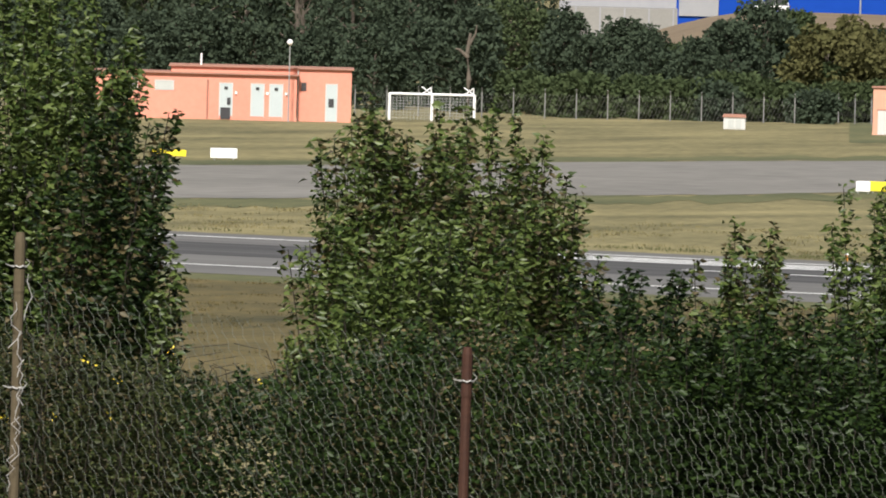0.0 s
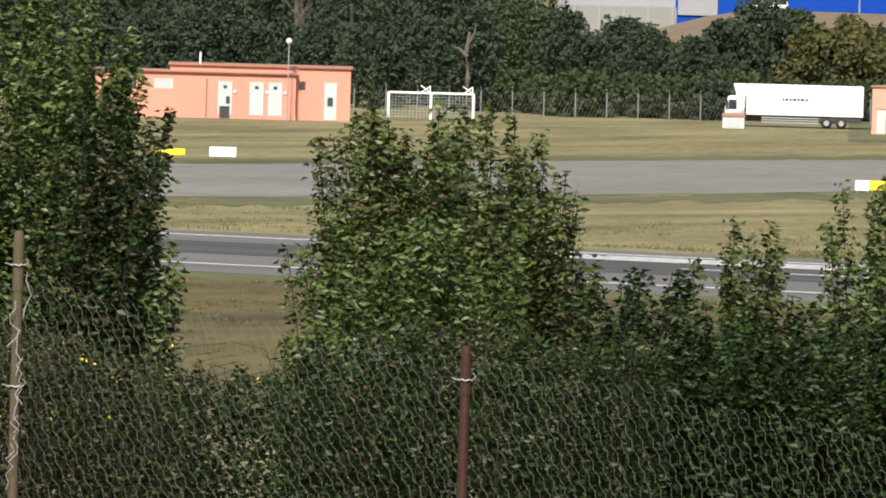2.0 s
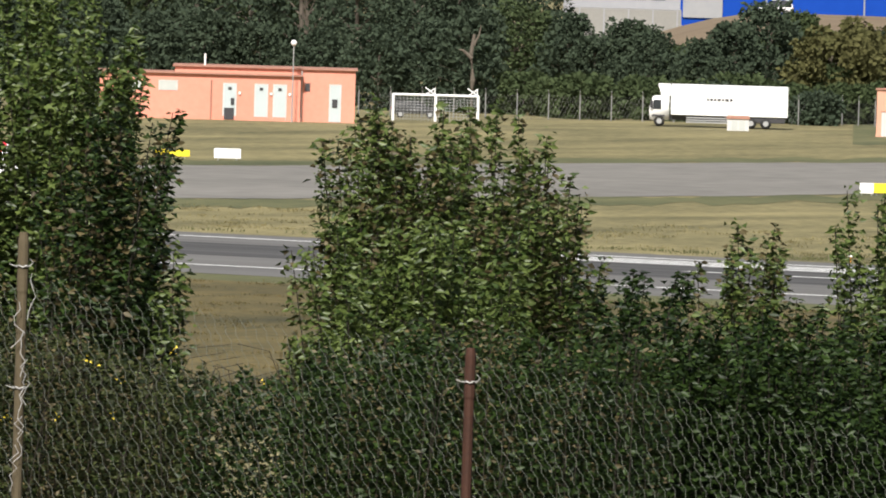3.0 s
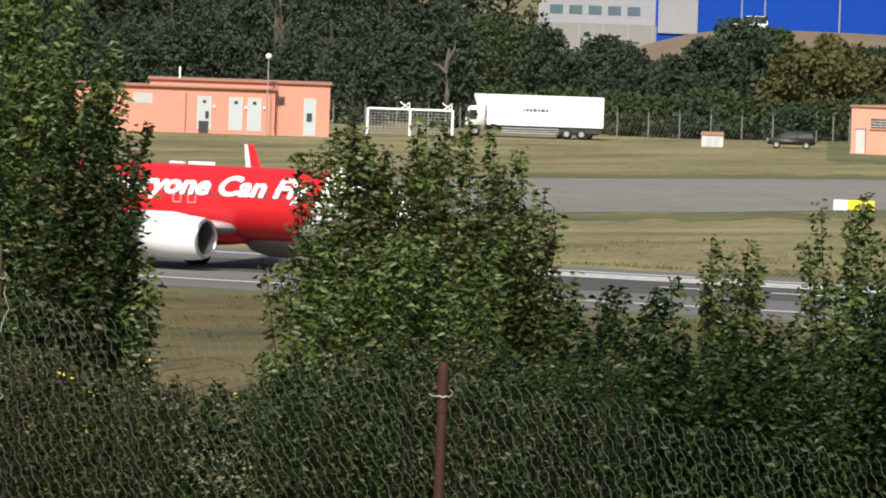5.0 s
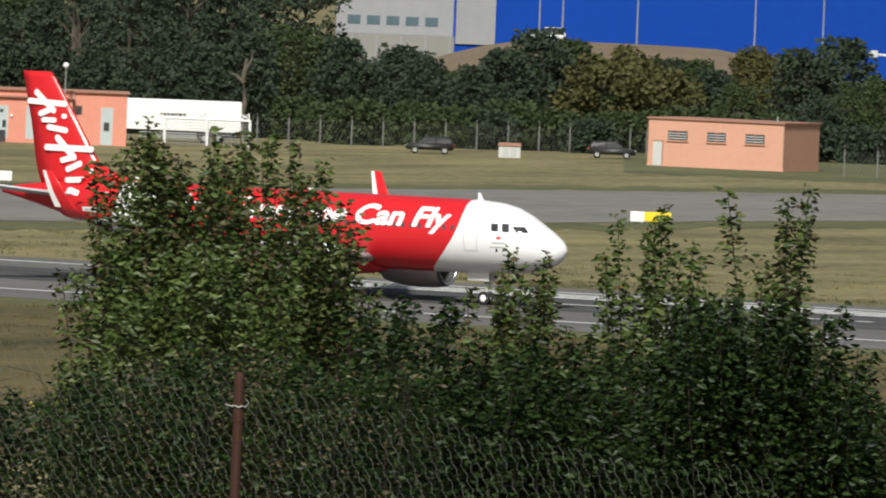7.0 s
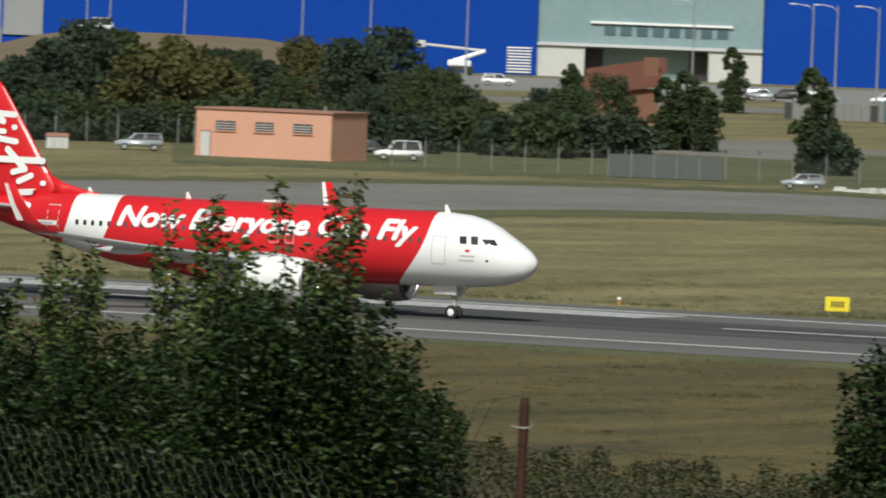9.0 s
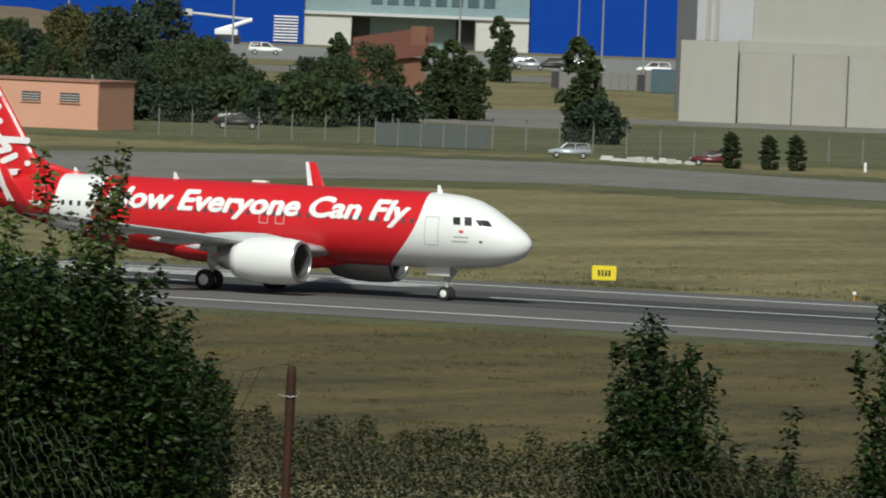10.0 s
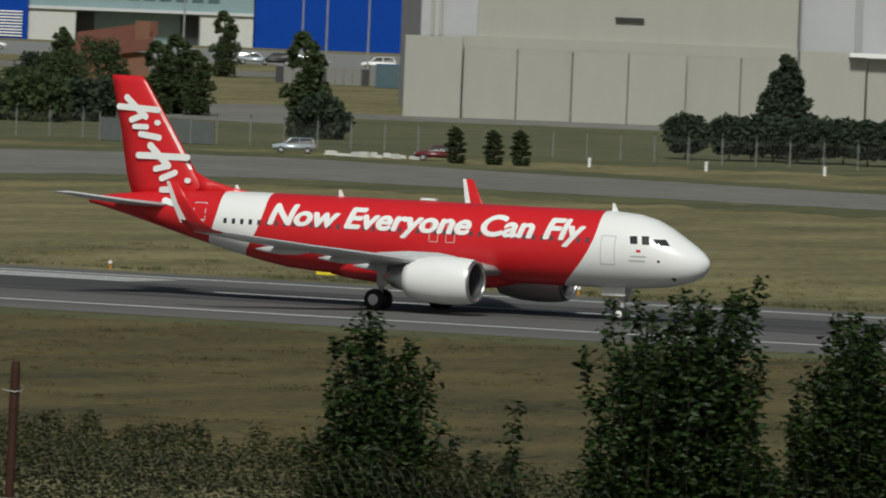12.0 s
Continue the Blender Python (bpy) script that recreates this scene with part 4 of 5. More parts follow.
def service_hangar():
    h = thing("maintenance_hangar", site(-25.64, 1228, 0, 3.0), "large cream clad hangar with tall sliding doors", "building")
    k = 1228 / 57.2958
    x = lambda bearing: (bearing + 25.64) * k
    part("wall", box(x(-26.310), x(-24.850), 3.0, 60, 6.0, 24), CREAM, h, "cream clad upper wall")
    part("wall", box(x(-26.567), x(-26.310), 4.0, 60, 0, 24), PALE_GREY, h, "grey clad side strip")
    part("wall", box(x(-24.840), x(-23.650), 6.0, 60, 0, 24), PALE_GREY, h, "grey clad return wall")
    part("door_pocket", box(x(-26.640), x(-26.380), 0.9, 2.6, 0, 7.95, 0.03), CREAM, h, "cream door pocket")
    part("lintel", box(x(-26.376), x(-24.850), 2.2, 3.0, 6.95, 8.1), CREAM, h)
    edges = [-26.372, -26.125, -25.875, -25.620, -25.355, -25.105, -24.850]
    for i, (a, b) in enumerate(zip(edges, edges[1:])):
        y = 1.4 if i in (2, 3) else 2.2
        # recessed leaves get a darker cream, with the lintel's shade put into the colour
        d = part("sliding_door", box(x(a) + 0.03, x(b) - 0.03, y, y + 0.35, 0.05, 6.95, 0.02), CREAM if i in (2, 3) else CREAM_SHADED, h, "cream sliding door leaf")
        part("door_edge", box(x(a) - 0.05, x(a) + 0.05, y - 0.06, y + 0.3, 0.05, 6.95), DARK, d)
    part("door_pocket", box(x(-24.840), x(-24.540), 0.9, 2.6, 0, 7.9, 0.03), CREAM, h, "cream door pocket")
    part("low_wing", box(x(-24.530), x(-23.650), 1.0, 6, 0, 7.4), CREAM, h)
    part("canopy", box(x(-24.620), x(-24.050), -0.5, 1, 7.5, 7.9), WHITE, h)
    part("wall_lamp", box(x(-25.620) - 1.4, x(-25.620) + 1.4, 2.5, 3.1, 10.2, 10.45), DARK, h)
    part("ladder", box(x(-24.580), x(-24.550), 5.6, 6.0, 7.9, 16), STEEL, h)
    for a in (-26.525, -26.487):
        part("pilaster", box(x(a), x(a) + 0.35, 3.7, 4.0, 8, 24), CREAM, h)
    strip_ = box(x(-26.909), x(-23.650), -22, 2.2, 0.01, 0.05)
    apron = tagged(part("apron", strip_, TAXI), "pale concrete apron before the hangar", "apron", kind="structure")
    apron.matrix_world = h.matrix_world.copy()


def tiled_house():
    h = thing("tiled_house", site(-27.983, 1330), "brick house with a sloping red tiled roof", "house")
    part("wall", box(-4.6, 4.2, 0, 8, 0, 3.6), BRICKRED, h, "red brick wall")
    for name, x0, x1, y0, y1, z in (("lower", -5.3, 4.6, -0.6, 3.6, 2.5), ("upper", -3.5, 5.0, 3.4, 8.0, 3.9)):
        eave = [(x0, y0, z), (x1, y0, z + 1.5), (x1, y0, z + 1.7), (x0, y0, z + 0.2)]
        ridge = [(x0, y1, z + 1.4), (x1, y1, z + 2.9), (x1, y1, z + 3.1), (x0, y1, z + 1.6)]
        r = part("roof", loft([eave, ridge]), TILE, h, name + " red tiled roof slope")
        for k in range(7):
            u = (k + 0.5) / 7
            part("tile_course", loft([[(x0, y0 + (y1 - y0) * u + d, z + 0.2 + 1.4 * u + e), (x1, y0 + (y1 - y0) * u + d, z + 1.7 + 1.4 * u + e), (x1, y0 + (y1 - y0) * u + d, z + 1.76 + 1.4 * u + e), (x0, y0 + (y1 - y0) * u + d, z + 0.26 + 1.4 * u + e)] for d, e in ((0, 0), (0.12, 0.04))]), TILE, r)
    part("chimney", box(2.6, 4.2, 2.5, 3.6, 4.5, 7.0, 0.03), BRICKRED, h, "brick chimney")


def street_lamps():
    lamp = thing("street_lamp", site(-29.965, 1560), "tall pale street lamp with a curved arm", "lamp", "street lamps by the works")
    part("pole", rod((0, 0, 0), (0, 0, 12), 0.13, 0.08), STEEL, lamp)
    bm = bmesh.new()
    tube([(0, 0, 11.3), (-0.6, 0, 11.8), (-1.8, 0, 12.0), (-2.2, 0, 12.0)], 0.06, 0.05, bm, 6)
    part("arm", bm, STEEL, lamp)
    part("lantern", box(-2.9, -2.1, -0.15, 0.15, 11.9, 12.08, 0.04), OFFWHITE, lamp)
    for b in (-30.41, -30.305, -29.43, -29.12, -28.68, -27.65, -27.11, -27.0, -26.81):
        copy_thing(lamp, site(b, 1560 if b < -28 else 1500, 0))


def boom_lift():
    c = thing("boom_lift", site(-28.70, 1640, 0), "white boom lift with its arm folded out", "lift")
    part("chassis", box(-1.6, 1.6, -1, 1, 0.5, 1.2, 0.08), DARK, c)
    for x in (-1.1, 1.1):
        for y in (-1, 1):
            part("wheel", rod((x, y - 0.2, 0.5), (x, y + 0.2, 0.5), 0.5, sides=16), TYRE, c)
    part("turret", box(-1.8, 1.2, -0.8, 0.8, 1.2, 2.0, 0.1), WHITE, c)
    part("boom", rod((-1.2, 0, 1.8), (3.0, 0, 3.3), 0.28), WHITE, c)
    part("boom", rod((3.0, 0, 3.3), (-5.0, 0, 3.9), 0.18), OFFWHITE, c)
    part("basket", box(-6.0, -4.8, -0.5, 0.5, 3.5, 4.4, 0.05), GREYPAINT, c)


def yard_clutter():
    k = thing("shipping_container", site(-26.710, 1385), "dark blue steel container in the works yard", "container")
    part("body", box(-1.5, 1.5, 0, 6, 0, 2.6, 0.04), DARKGLASS, k)
    for i in range(9):
        part("rib", box(-1.4 + i * 0.33, -1.25 + i * 0.33, -0.06, 0.02, 0.1, 2.5), DARKGLASS, k)
    w = thing("yard_wall", site(-26.610, 1392), "dark slatted fence in front of the works", "fence")
    for i in range(26):
        part("slat", box(-15 + i * 0.95 + 0.06, -15 + i * 0.95 + 0.9, 0, 0.1, 0.1, 1.9), POST_GREY if i % 5 else DARK, w)
    part("rail", box(-15, 9.8, 0.1, 0.16, 1.85, 2.0), POST_GREY, w)
    for i, (b, mat, label) in enumerate(((-27.326, SILVER, "pale blue"), (-27.227, BLACK, "dark"), (-27.058, SILVER, "silver grey"), (-26.759, WHITE, "white"), (-28.530, WHITE, "white"))):
        car("hatchback", mat, label + " car parked before the works", site(b, 1520 if b > -28 else 1560, 0, 180 * (i % 2)))
    v, _ = car("van", WHITE, "white van on top of the earth bank", site(-30.37, 1420, 6.3, 180), "van")


def dead_tree():
    d = thing("dead_tree", site(-31.74, 1135), "bare grey dead trunk with broken limbs", "tree")
    bm = bmesh.new()
    tube([(0, 0, -0.2), (0.1, 0, 3.0), (-0.1, 0, 5.5), (0.15, 0, 7.2)], 0.30, 0.14, bm, 8)
    tube([(0, 0, 5.0), (-0.8, 0, 5.7), (-1.2, 0, 5.8)], 0.2, 0.06, bm, 6)
    tube([(0.1, 0, 6.2), (0.6, 0, 7.2), (0.7, 0, 8.0)], 0.14, 0.04, bm, 6)
    part("trunk", bm, TRUNK, d)
    d = thing("bare_branches", site(-32.5, 1168), "grey leafless branches among dark trees", "tree")
    bm = bmesh.new()
    rng = np.random.default_rng(77)
    tube([(0, 0, -0.2), (0.2, 0, 5), (0.1, 0, 8.5)], 0.2, 0.1, bm, 6)
    for i in range(9):
        a = rng.uniform(-1.6, 1.6)
        tube([(0.1, 0, 5.5 + 0.4 * i), (0.1 + a * 0.5, -0.3, 6.6 + 0.4 * i), (0.1 + a, -0.5, 7.2 + 0.5 * i)], 0.07, 0.02, bm, 5)
    part("branches", bm, TRUNK, d)


blue_works()
service_hangar()
tiled_house()
street_lamps()
boom_lift()


# ---- road vehicles ----
def car(name, mat, label, m, kind="hatch"):
    c = thing(name, m, label, "car")
    # x forward
    low = [(2.1, 0.35), (2.15, 0.62), (1.95, 0.82), (1.0, 0.98), (-2.0, 1.0), (-2.1, 0.7), (-2.05, 0.35)]
    body = prism(low, -0.85, 0.85)
    bmesh.ops.bevel(body, geom=body.edges[:], offset=0.07, segments=2, affect="EDGES")
    part("body", body, mat, c, "", True)
    roof = 1.5 if kind == "hatch" else 1.75
    cab = [(1.05, 0.95), (0.35, roof - 0.05), (-1.2, roof), (-1.85, roof - 0.15), (-2.0, 0.97)]
    bm = bmesh.new()
    a = [bm.verts.new((x, -0.80 + (0.16 if z > 1.2 else 0), z)) for x, z in cab]
    b = [bm.verts.new((x, 0.80 - (0.16 if z > 1.2 else 0), z)) for x, z in cab]
    bm.faces.new(a)
    bm.faces.new(b[::-1])
    for i in range(len(cab)):
        j = (i + 1) % len(cab)
        bm.faces.new((a[i], b[i], b[j], a[j]))
    bmesh.ops.recalc_face_normals(bm, faces=bm.faces)
    part("cabin", bm, CARGLASS, c, "dark windows")
    part("roof", box(-1.75, 0.3, -0.62, 0.62, roof - 0.03, roof + 0.03, 0.02), mat, c)
    for x0, x1 in ((0.95, 0.32), (-0.5, -0.5), (-1.95, -1.75)):
        for s in (-1, 1):
            part("pillar", rod((x0, s * 0.82, 0.97), (x1, s * 0.66, roof), 0.05), mat, c)
    ws = []
    for x in (1.3, -1.3):
        for y in (-0.8, 0.8):
            w = part("wheel", rod((0, -0.1, 0), (0, 0.1, 0), 0.32, sides=18), TYRE, c, "", True)
            w.location = (x, y, 0.32)
            part("rim", rod((0, -0.12, 0), (0, 0.12, 0), 0.19, sides=10), STEEL, w)
            ws.append((w, (x, y, 0.32), 0.32))
    for y in (-0.6, 0.6):
        part("headlight", box(2.0, 2.14, y - 0.15, y + 0.15, 0.62, 0.78, 0.02), GLASS_GREY, c)
        part("tail_light", box(-2.12, -2.04, y - 0.15, y + 0.15, 0.75, 0.92, 0.02), RED, c)
    return c, ws


def lorry():
    t = thing("lorry", site(-30.5, 1110), "white box lorry driving along the perimeter road", "truck")
    # x forward, nose at 0
    cab = prism([(0.0, 0.55), (0.05, 1.5), (-0.25, 2.65), (-1.7, 2.75), (-1.7, 0.55)], -1.2, 1.2)
    bmesh.ops.bevel(cab, geom=cab.edges[:], offset=0.08, segments=2, affect="EDGES")
    part("cab", cab, WHITE, t, "white cab", True)
    part("deflector", prism([(-1.0, 2.7), (-0.75, 3.5), (-0.7, 3.75), (-1.8, 3.75), (-1.8, 2.7)], -1.15, 1.15), WHITE, t, "white roof deflector")
    part("windscreen", prism([(0.02, 1.55), (0.06, 1.55), (-0.2, 2.5), (-0.26, 2.5)], -1.05, 1.05), CARGLASS, t)
    for s in (-1, 1):
        part("side_window", box(-1.0, -0.3, s * 1.2 - 0.02, s * 1.2 + 0.02, 1.5, 2.35, 0.01), CARGLASS, t)
        part("mirror", box(-0.25, -0.05, s * 1.38 - 0.1, s * 1.38 + 0.1, 1.6, 2.3, 0.03), DARK, t)
    part("cargo_box", box(-12.1, -1.85, -1.25, 1.25, 1.05, 3.75, 0.04), WHITE, t, "plain white cargo box")
    part("chassis", box(-11.9, -1.2, -0.45, 0.45, 0.6, 1.0), DARK, t)
    for s in (-1, 1):
        for k in range(3):
            part("side_guard", box(-8.2, -3.2, s * 1.15 - 0.02, s * 1.15 + 0.02, 0.4 + k * 0.2, 0.5 + k * 0.2), STEEL, t)
        part("mudguard", box(-1.35, -0.2, s * 1.15 - 0.08, s * 1.15 + 0.08, 0.85, 1.05, 0.03), DARK, t)
        bm = bmesh.new()
        x = -5.0
        for w in (0.16, 0.25, 0.2, 0.3, 0.18, 0.32, 0.22):
            box(x - w, x, s * 1.262 - 0.006, s * 1.262 + 0.006, 2.35, 2.58, 0, bm)
            x -= w + 0.1
        part("lettering", bm, DARK, t, "short line of dark lettering")
    # added dark block that imitates the shade under the rear of the box
    part("underrun_shade", box(-11.9, -8.2, -1.1, 1.1, 0.55, 1.04, 0.03), DARK, t, "dark block standing in for shade under the cargo box")
    ws = []
    for x in (-0.85, -8.9, -10.2):
        for y in (-1.05, 1.05):
            w = part("wheel", rod((0, -0.15, 0), (0, 0.15, 0), 0.48, sides=20), TYRE, t, "", True)
            w.location = (x, y, 0.48)
            part("rim", rod((0, -0.17, 0), (0, 0.17, 0), 0.24, sides=10), STEEL, w)
            ws.append((w, (x, y, 0.48), 0.48))
    return t, ws


yard_clutter()
dead_tree()
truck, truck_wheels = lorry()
dark_car, dark_wheels = car("estate_car", BLACK, "dark car on the perimeter road", site(-30.9, 1106))
second_car, second_wheels = car("estate_car", BLACK, "dark car behind the white hut", site(-30.35, 1108))
silver_car, silver_wheels = car("hatchback", SILVER, "silver hatchback on the perimeter road", site(-30.3, 1100))
white_car, white_wheels = car("estate_car", WHITE, "white estate car on the perimeter road", site(-28.742, 1096), "van")
parked, _ = car("hatchback", SILVER, "silver hatchback with a roof sign, parked by the taxiway", site(-27.127, 1046, 0, 180))
maroon, _ = car("hatchback", MAROON, "dark red car parked by the taxiway", site(-26.480, 1038, 0, 180))
parked.scale = maroon.scale = (0.85, 0.85, 0.85)      # small city cars


# ---- airfield signs and markers ----
def board(name, m, w, h, mat, label, lamp=True):
    s = thing(name, m, label, "sign")
    part("panel", box(-w / 2, w / 2, -0.12, 0.12, 0.15, 0.15 + h, 0.03), mat, s)
    for x in (-w * 0.35, w * 0.35):
        part("foot", rod((x, 0, 0), (x, 0, 0.2), 0.05), STEEL, s)
    return s


board("airfield_sign", site(-32.84, 939), 2.0, 0.75, WHITE, "white airfield sign board seen from the back")
board("airfield_sign", site(-33.09, 941), 2.6, 0.5, YELLOW, "low yellow airfield sign on the grass")
board("airfield_sign", site(-29.93, 892), 1.0, 0.75, WHITE, "white half of a taxiway sign")
s = board("airfield_sign", site(-29.84, 894), 2.0, 0.7, YELLOW, "yellow taxiway sign beside the runway")
s = board("runway_exit_sign", site(-26.95, 725), 1.4, 0.85, YELLOW, "yellow exit sign by the runway edge")
bm = bmesh.new()
for x in (-0.3, -0.1, 0.1, 0.3):
    box(x - 0.06, x + 0.06, -0.14, -0.125, 0.4, 0.75, 0, bm)
part("lettering", bm, BLACK, s)
marker = thing("edge_marker", site(-25.783, 1038), "white marker post beside the taxiway", "post", "white marker posts")
part("post", rod((0, 0, 0), (0, 0, 0.8), 0.13, 0.12, 10), WHITE, marker)
for b in (-25.252, -24.713, -24.25):
    copy_thing(marker, site(b, 1040))
bag = thing("white_barrier", site(-26.958, 1046), "low white barrier block beside the taxiway", "barrier", "row of white barriers")
part("block", prism([(-0.6, 0), (0.6, 0), (0.45, 0.35), (-0.45, 0.35)], -0.25, 0.25), OFFWHITE, bag)
for k in range(11):
    c = copy_thing(bag, site(-26.918 + k * 0.036 + random.uniform(-0.012, 0.012), 1045 - 0.4 * k + random.uniform(-2, 2), 0, random.uniform(-40, 40)))
    c.scale = (random.uniform(0.4, 0.9), 0.8, random.uniform(0.6, 1.3))
lamp = thing("edge_light", site(-31.0, 700), "small runway edge light on a short stalk", "light", "runway edge lights")
part("stalk", rod((0, 0, 0), (0, 0, 0.35), 0.05), ORANGE_LAMP, lamp)
part("dome", rod((0, 0, 0.33), (0, 0, 0.5), 0.12, 0.08), WHITE, lamp)
lamp.matrix_world = pose(-430, 641, 0)
for k in range(1, 9):
    copy_thing(lamp, pose(-430 + 30 * k, 641, 0))


def tufts(label, x0, x1, y0, y1, count, seed, mat, size):
    """Rough tussocks scattered over a strip of the airfield."""
    rng = np.random.default_rng(seed)
    s = thing("grass_tufts", pose(0, 0, 0), label, "grass", kind="stuff")
    spots = []
    for i in range(count):
        c = np.array([rng.uniform(x0, x1), y0 + (y1 - y0) * rng.random(), 0.02])
        w = rng.uniform(0.2, 1.6)
        for k in range(26):
            spots.append((c + (rng.normal(0, w), rng.normal(0, 0.5), 0), np.array([rng.normal(0, 0.5), rng.normal(0, 0.5), 1.0])))
    leaf_cloud("tussock", spots, mat, s, size, rng, broad=0.25)


tufts("rough grass along the far runway edge", -470, -190, 639, 643, 260, 52, GREEN_GRASS, 0.25)
tufts("short brownish tussocks on the mown grass before the runway", -400, -190, 440, 572, 1400, 53, DARK_GRASS, 0.16)
tufts("dry tussocks on the grass beyond the runway", -470, -240, 646, 688, 500, 54, GRASS, 0.2)


# ---- the old fence in the foreground ----
FENCE_R = 55.0


def near(bearing, away, z):
    b = radians(bearing)
    return Vector((away * math.sin(b), away * math.cos(b), z))


def fence_post(name, bearing, away, top, mat, label, lean=0.0):
    x, y = away * math.sin(radians(bearing)), away * math.cos(radians(bearing))
    z0 = ground_height(x, y) - 0.3
    p = thing(name, pose(x, y, z0, 0, 0, -bearing), label, "post", "posts of the old wire fence")
    h = top - z0
    bm = loft([[(r * math.cos(math.tau * k / 10) + lean * u * h, r * math.sin(math.tau * k / 10), u * h) for k in range(10)] for u, r in ((0, 0.024), (0.5, 0.023), (0.9, 0.0225), (0.905, 0.025), (0.985, 0.024), (1.0, 0.018))])
    part("post", bm, mat, p)
    for zz in (h - 0.15, h - 0.68):
        bm = bmesh.new()
        pts = [(0.03 * math.cos(a) + lean * (zz / h) * h, 0.03 * math.sin(a), zz + 0.004 * math.sin(5 * a)) for a in [math.tau * k / 12 for k in range(13)]]
        tube(pts, 0.004, 0.004, bm, 4)
        tube([(0.03 + lean * zz, -0.03, zz), (0.045 + lean * zz, -0.04, zz + 0.02), (0.03 + lean * zz, -0.05, zz + 0.035)], 0.003, 0.002, bm, 4)
        tube([(-0.03 + lean * zz, -0.03, zz), (-0.06 + lean * zz, -0.03, zz + 0.01)], 0.003, 0.002, bm, 4)
        part("wire_tie", bm, PALEWIRE, p, "pale twisted tie wire")
    return p


fence_post("fence_post", -33.755, 55, EYE - 55 * math.tan(radians(1.762)), OLIVE_POST, "weathered olive-brown wooden fence post with loose wire")
fence_post("fence_post", -31.717, 55, EYE - 55 * math.tan(radians(2.23)), RUST, "rusty brown steel fence post with tie wires", 0.004)
fence_post("fence_post", -28.38, 62, EYE - 62 * math.tan(radians(2.26)), RUST, "rusty brown steel fence post above the brambles", 0.012)
fence_post("fence_post", -25.02, 66, EYE - 66 * math.tan(radians(2.69)), RUST, "rusty brown steel fence post in the hedge")


def wire_mesh():
    """Zigzag wires, each hooked into the next."""
    f = thing("chain_link_fence", pose(0, 0, 0), "sagging rusty chain-link wire mesh", "fence")
    cell, rise = 0.047, 0.036
    b0, b1 = -35.2, -25.6
    wires = int(radians(b1 - b0) * FENCE_R / cell)
    bm = bmesh.new()
    for i in range(wires):
        u = i / wires
        bear = b0 + (b1 - b0) * u
        away = FENCE_R + 2.2 * max(0.0, min(bear, -28.4) + 31.7)
        top = EYE - away * math.tan(radians(float(np.interp(bear, (-34.9, -33.75, -31.7, -30.9, -30.0, -28.4, -27.0, -25.6), (1.93, 1.99, 2.27, 2.40, 2.56, 2.62, 2.66, 2.72))) + 0.02 * math.sin(bear * 9)))
        step = cell / away * 57.2958
        n = int((top - (EYE - away * math.tan(radians(3.05)))) / rise)
        pts = []
        for k in range(max(n, 2)):
            s = 0.14 if k % 2 else -0.14
            sag = 0.35 * math.sin(k * 0.17 + bear * 2.2) + 0.36 * k
            pts.append(near(bear + step * (s + sag), away + 0.004 * s, top - k * rise + 0.012 * math.sin(bear * 14)))
        tube(pts, 0.00105, 0.00105, bm, 3)
        if i % 12 == 11 or i == wires - 1:
            ob = part("mesh_panel", bm, WIRE, f)
            ob["kind"] = "stuff"
            bm = bmesh.new()
    bm.free()


wire_mesh()
coil = thing("loose_wire", pose(0, 0, 0), "loose pale wire hanging on a fence post", "wire")
rng = np.random.default_rng(5)
for k in range(7):
    bm = bmesh.new()
    b, el = -33.75 + rng.uniform(-0.02, 0.05), 1.95 + 0.13 * k
    pts = []
    for j in range(7):
        pts.append(near(b + 0.018 * rng.normal() * (j > 0), 54.95, EYE - 54.95 * math.tan(radians(el + 0.035 * j))))
    tube(pts, 0.0026, 0.0022, bm, 4)
    part("wire", bm, PALEWIRE, coil)


